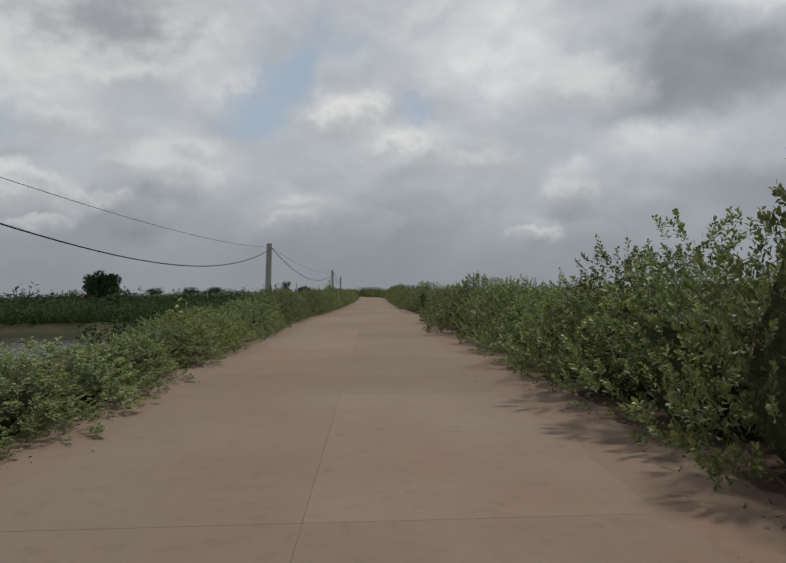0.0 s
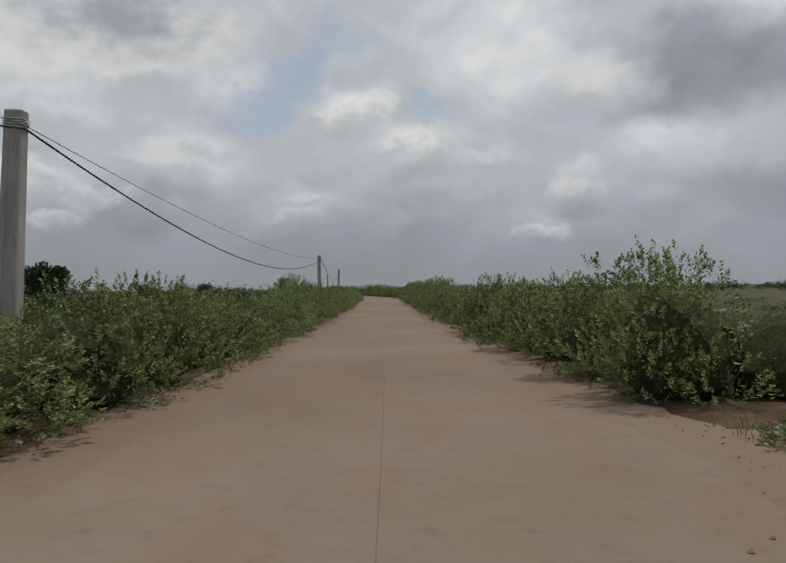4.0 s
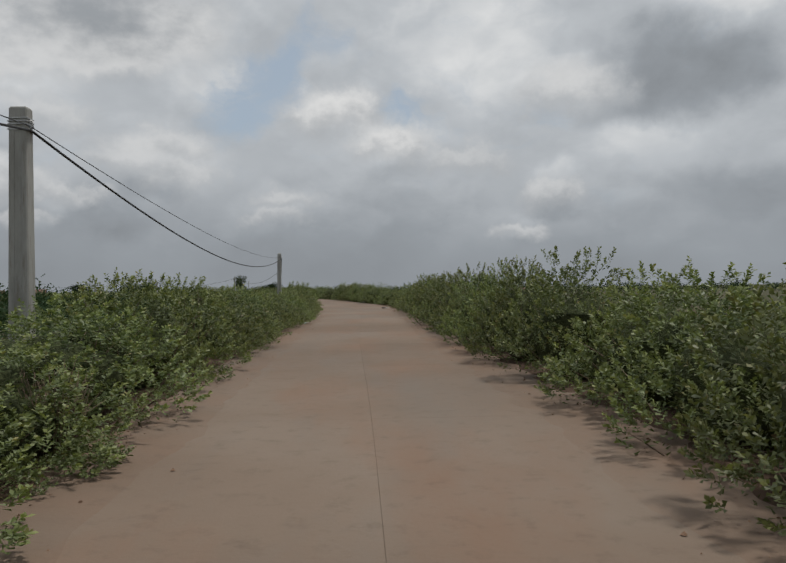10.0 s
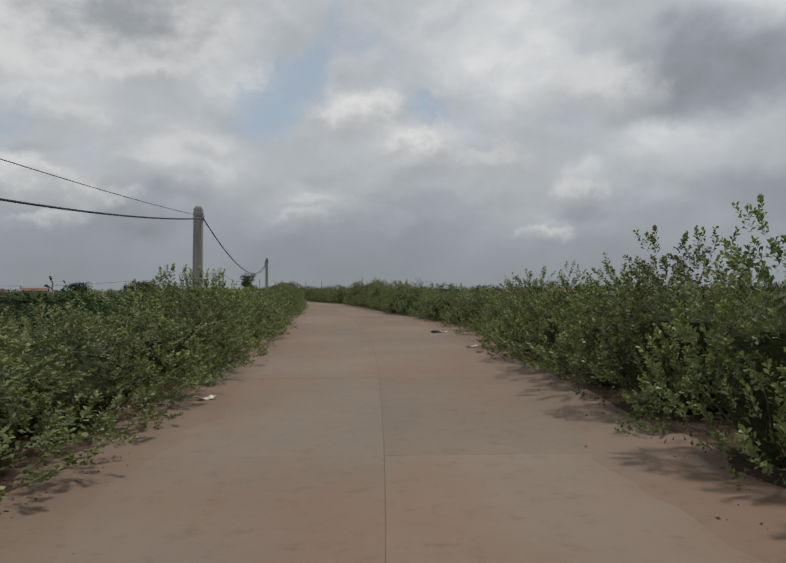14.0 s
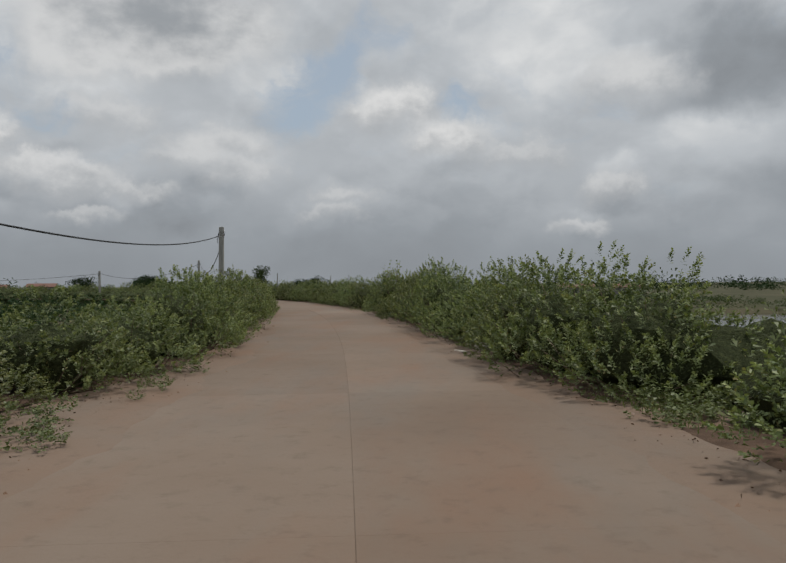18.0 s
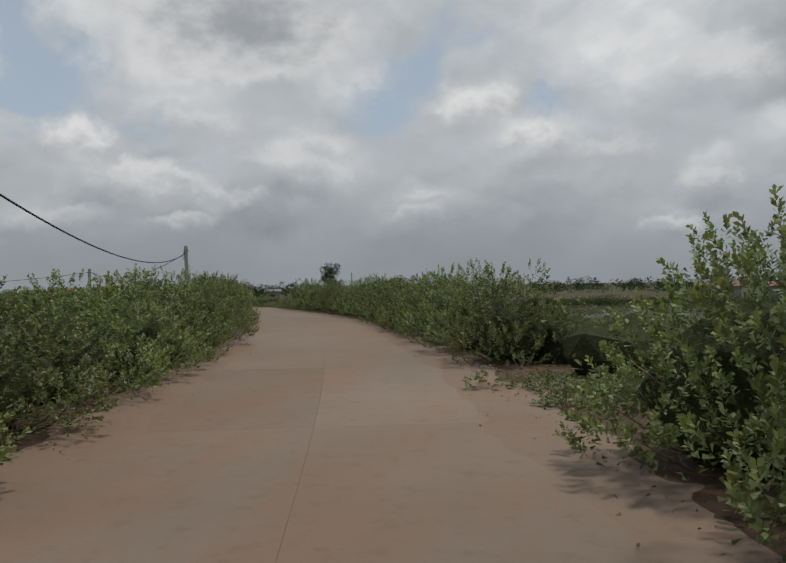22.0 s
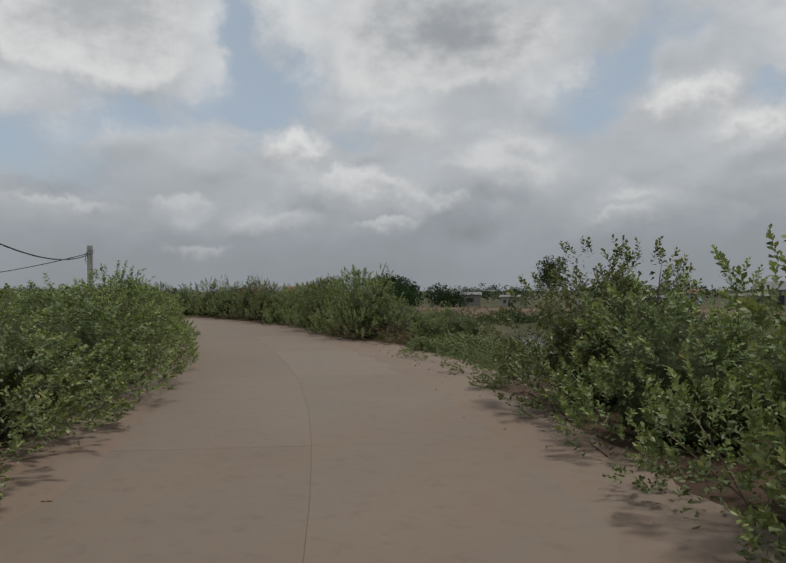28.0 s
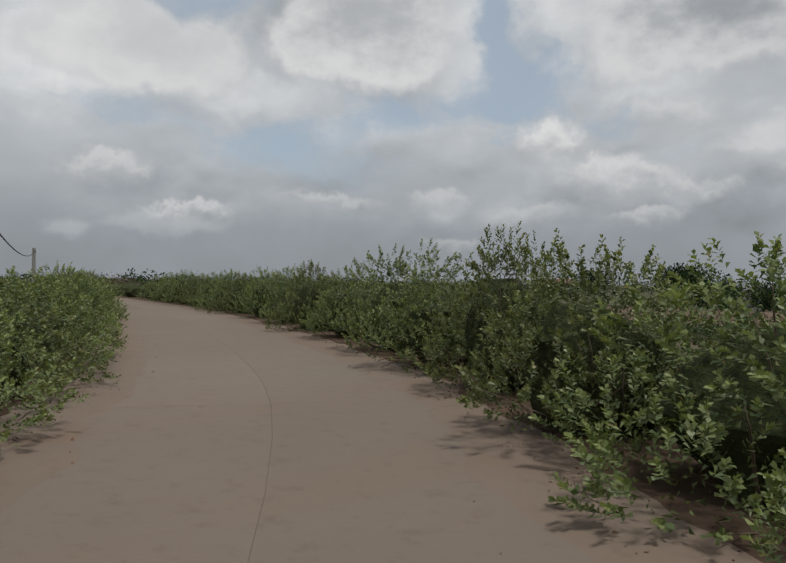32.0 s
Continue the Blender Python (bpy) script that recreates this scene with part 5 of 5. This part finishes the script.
for i, (s, n, count, spread, tall) in enumerate(((192.0, 2.7, 150, 0.7, 0.3), (190.4, 2.8, 170, 0.9, 0.34), (188.9, 3.3, 90, 0.7, 0.25), (203.5, 2.5, 70, 0.7, 0.3))):
    (x, y), = along([s], [n])
    heap = new("brushwood_heap", tubes("brushwood_heap", dead_twigs(np.random.default_rng(900 + i), x, y, count, spread, tall), TWIG))
    tagged(heap, "heap of dry cut brown branches beside the road", "brushwood", "brushwood heaps", "stuff")


def lump_mesh(name, seed, size, mat):
    bm = bmesh.new()
    bmesh.ops.create_icosphere(bm, subdivisions=2, radius=1)
    for v in bm.verts:
        v.co *= 1 + 0.35 * noise.noise(v.co * 1.3 + Vector((seed, 0, 0)))
        v.co = Vector((v.co.x * size[0], v.co.y * size[1], (v.co.z + 0.6) * size[2]))
    return bm_mesh(name, bm, mat, False)


def placed(ob, s, n, z=0.0, turn=0.0):
    (x, y), = along([s], [n])
    ob.matrix_world = pose(x, y, z, 0, 0, turn)
    return ob


STONE = painted("pale_rubble", (0.45, 0.41, 0.37), 0.9, (0.25, 0.2, 0.17))
PLASTIC = painted("white_plastic", (0.7, 0.7, 0.7), 0.4, (0.45, 0.42, 0.4))
CARD = painted("bleached_board", (0.6, 0.56, 0.5), 0.8, (0.35, 0.28, 0.22))
BLACK = painted("black_scrap", (0.02, 0.02, 0.022), 0.5, (0.06, 0.05, 0.045))
AQUA = painted("faded_aqua_wrapper", (0.42, 0.58, 0.55), 0.5, (0.5, 0.48, 0.44))
for seed, (s, n, size) in enumerate(((128.2, 2.5, (0.15, 0.1, 0.09)), (128.35, 2.75, (0.13, 0.11, 0.08)), (128.0, 2.9, (0.1, 0.08, 0.07)))):
    tagged(placed(new("rubble_stone", lump_mesh("rubble_stone", seed * 7.3, size, STONE)), s, n, 0.02, 40 * seed), "pale lump of rubble under the shrubs", "stone", "rubble stones")
for seed, (s, n) in enumerate(((17.6, 2.95), (17.9, 3.05))):
    bag = lump_mesh("plastic_bag", 3 + seed * 5.1, (0.17, 0.14, 0.2 - 0.08 * seed), PLASTIC)
    tagged(placed(new("plastic_bag", bag), s, n, 0.3 * (1 - seed) + 0.12, 20), "crumpled white plastic bag caught in a shrub", "plastic bag", "plastic bags")


def bent_sheet(name, wide, deep, curl, mat):
    v, f = [], []
    for i in range(6):
        for j in range(3):
            x, y = (i / 5 - 0.5) * wide, (j / 2 - 0.5) * deep
            v.append((x, y, 0.012 + curl * (4 * (i / 5 - 0.5) ** 2) + 0.01 * math.sin(3 * i + 2 * j)))
    f = [(i * 3 + j, (i + 1) * 3 + j, (i + 1) * 3 + j + 1, i * 3 + j + 1) for i in range(5) for j in range(2)]
    me = mesh_from(name, v, f, mat)
    ob = new(name, me)
    ob.modifiers.new("thick", "SOLIDIFY").thickness = 0.006
    return ob


for s, n, wide, deep, turn, mat, label in ((91.9, -2.0, 0.26, 0.14, 20, CARD, "bleached cardboard scrap lying at the road's edge"), (91.6, -2.05, 0.26, 0.1, 10, AQUA, "faded aqua wrapper lying at the road's edge"),
                                           (105.2, 2.0, 0.26, 0.12, 30, CARD, "bleached cardboard scrap lying at the road's edge"), (110.1, 2.1, 0.2, 0.12, -10, PLASTIC, "white plastic scrap beside black scrap"),
                                           (194.4, -1.95, 0.3, 0.12, 25, CARD, "bleached cardboard scrap lying at the road's edge"), (98.5, -1.9, 0.2, 0.1, 50, CARD, "bleached cardboard scrap lying at the road's edge")):
    tagged(placed(bent_sheet("litter_scrap", wide, deep, 0.03, mat), s, n, 0.012, turn), label, "litter", "litter scraps")
tagged(placed(new("black_scrap", lump_mesh("black_scrap", 21.0, (0.22, 0.1, 0.045), BLACK)), 110.2, 1.95, 0.0, -15), "crumpled black rubber scrap on the road's edge", "scrap")
for s, n, long, turn in ((171.5, -2.35, 0.42, 140), (171.9, -2.1, 0.3, 75), (128.0, 2.05, 0.34, 120)):
    plank = placed(new("wood_offcut", bm_mesh("wood_offcut", box_bm(long, 0.055, 0.022, 0.0, 0.004), CARD)), s, n, 0.006, turn)
    tagged(plank, "bleached wooden offcut lying on the verge", "offcut", "wood offcuts")
for i, (s, n, r) in enumerate(((104.0, 1.95, 0.05), (103.6, 2.05, 0.04), (66.5, 1.8, 0.035), (120.5, -2.5, 0.05), (119.4, -2.2, 0.04))):
    tagged(placed(new("soil_clod", lump_mesh("soil_clod", 31 + i * 3.3, (r * 1.3, r, r * 0.6), DIRT)), s, n, 0.0, 33 * i), "small brown clod of soil on the road's edge", "clod", "soil clods")

# ---------------------------------------------------------------- the road's slabs
s = np.arange(-34, 285, 1.0)
rows = np.stack([np.column_stack([along(s, n * (half_width(s) + 0.1)), np.full(len(s), -0.0075)]) for n in (-1, 1)], 1)
f = [(2 * i, 2 * i + 1, 2 * i + 3, 2 * i + 2) for i in range(len(s) - 1)]
road = new("road", mesh_from("road", rows.reshape(-1, 3), f, ROAD))
tagged(road, "narrow concrete road covered with red-brown dust", "road", kind="structure")


def slab(s0, s1, n0, n1, drop):
    """One cast slab: a gently curved plate with bevelled edges."""
    g = 0.0007
    cuts = np.linspace(s0 + g, s1 - g, 4)
    verts, faces = [], []
    for inset, z in ((0.0, -0.05), (0.0, -0.0015), (0.003, 0.0)):
        ss = cuts.copy()
        ss[0] += inset
        ss[-1] -= inset
        lo = (n0 * half_width(ss) if n0 else 0 * ss + g) + inset
        hi = (n1 * half_width(ss) if n1 else 0 * ss - g) - inset
        ring = [(*q, z) for q in along(ss, lo)] + [(*q, z) for q in along(ss[::-1], hi[::-1])]
        verts += ring
    for k in (0, 1):
        for i in range(8):
            j = (i + 1) % 8
            faces.append((8 * k + j, 8 * k + i, 8 * k + 8 + i, 8 * k + 8 + j))
    for i in range(3):
        faces.append((16 + 7 - i, 16 + 6 - i, 16 + i + 1, 16 + i))
    verts = [(x, y, z + drop) for x, y, z in verts]
    return mesh_from("slab", verts, faces, ROAD)


rng = np.random.default_rng(21)
for s0 in np.arange(-33, 276, 4.6):
    for n0, n1 in ((-1, 0), (0, 1)):
        part_of("slab", slab(s0, s0 + 4.6, n0, n1, -0.002 * rng.random()), road)
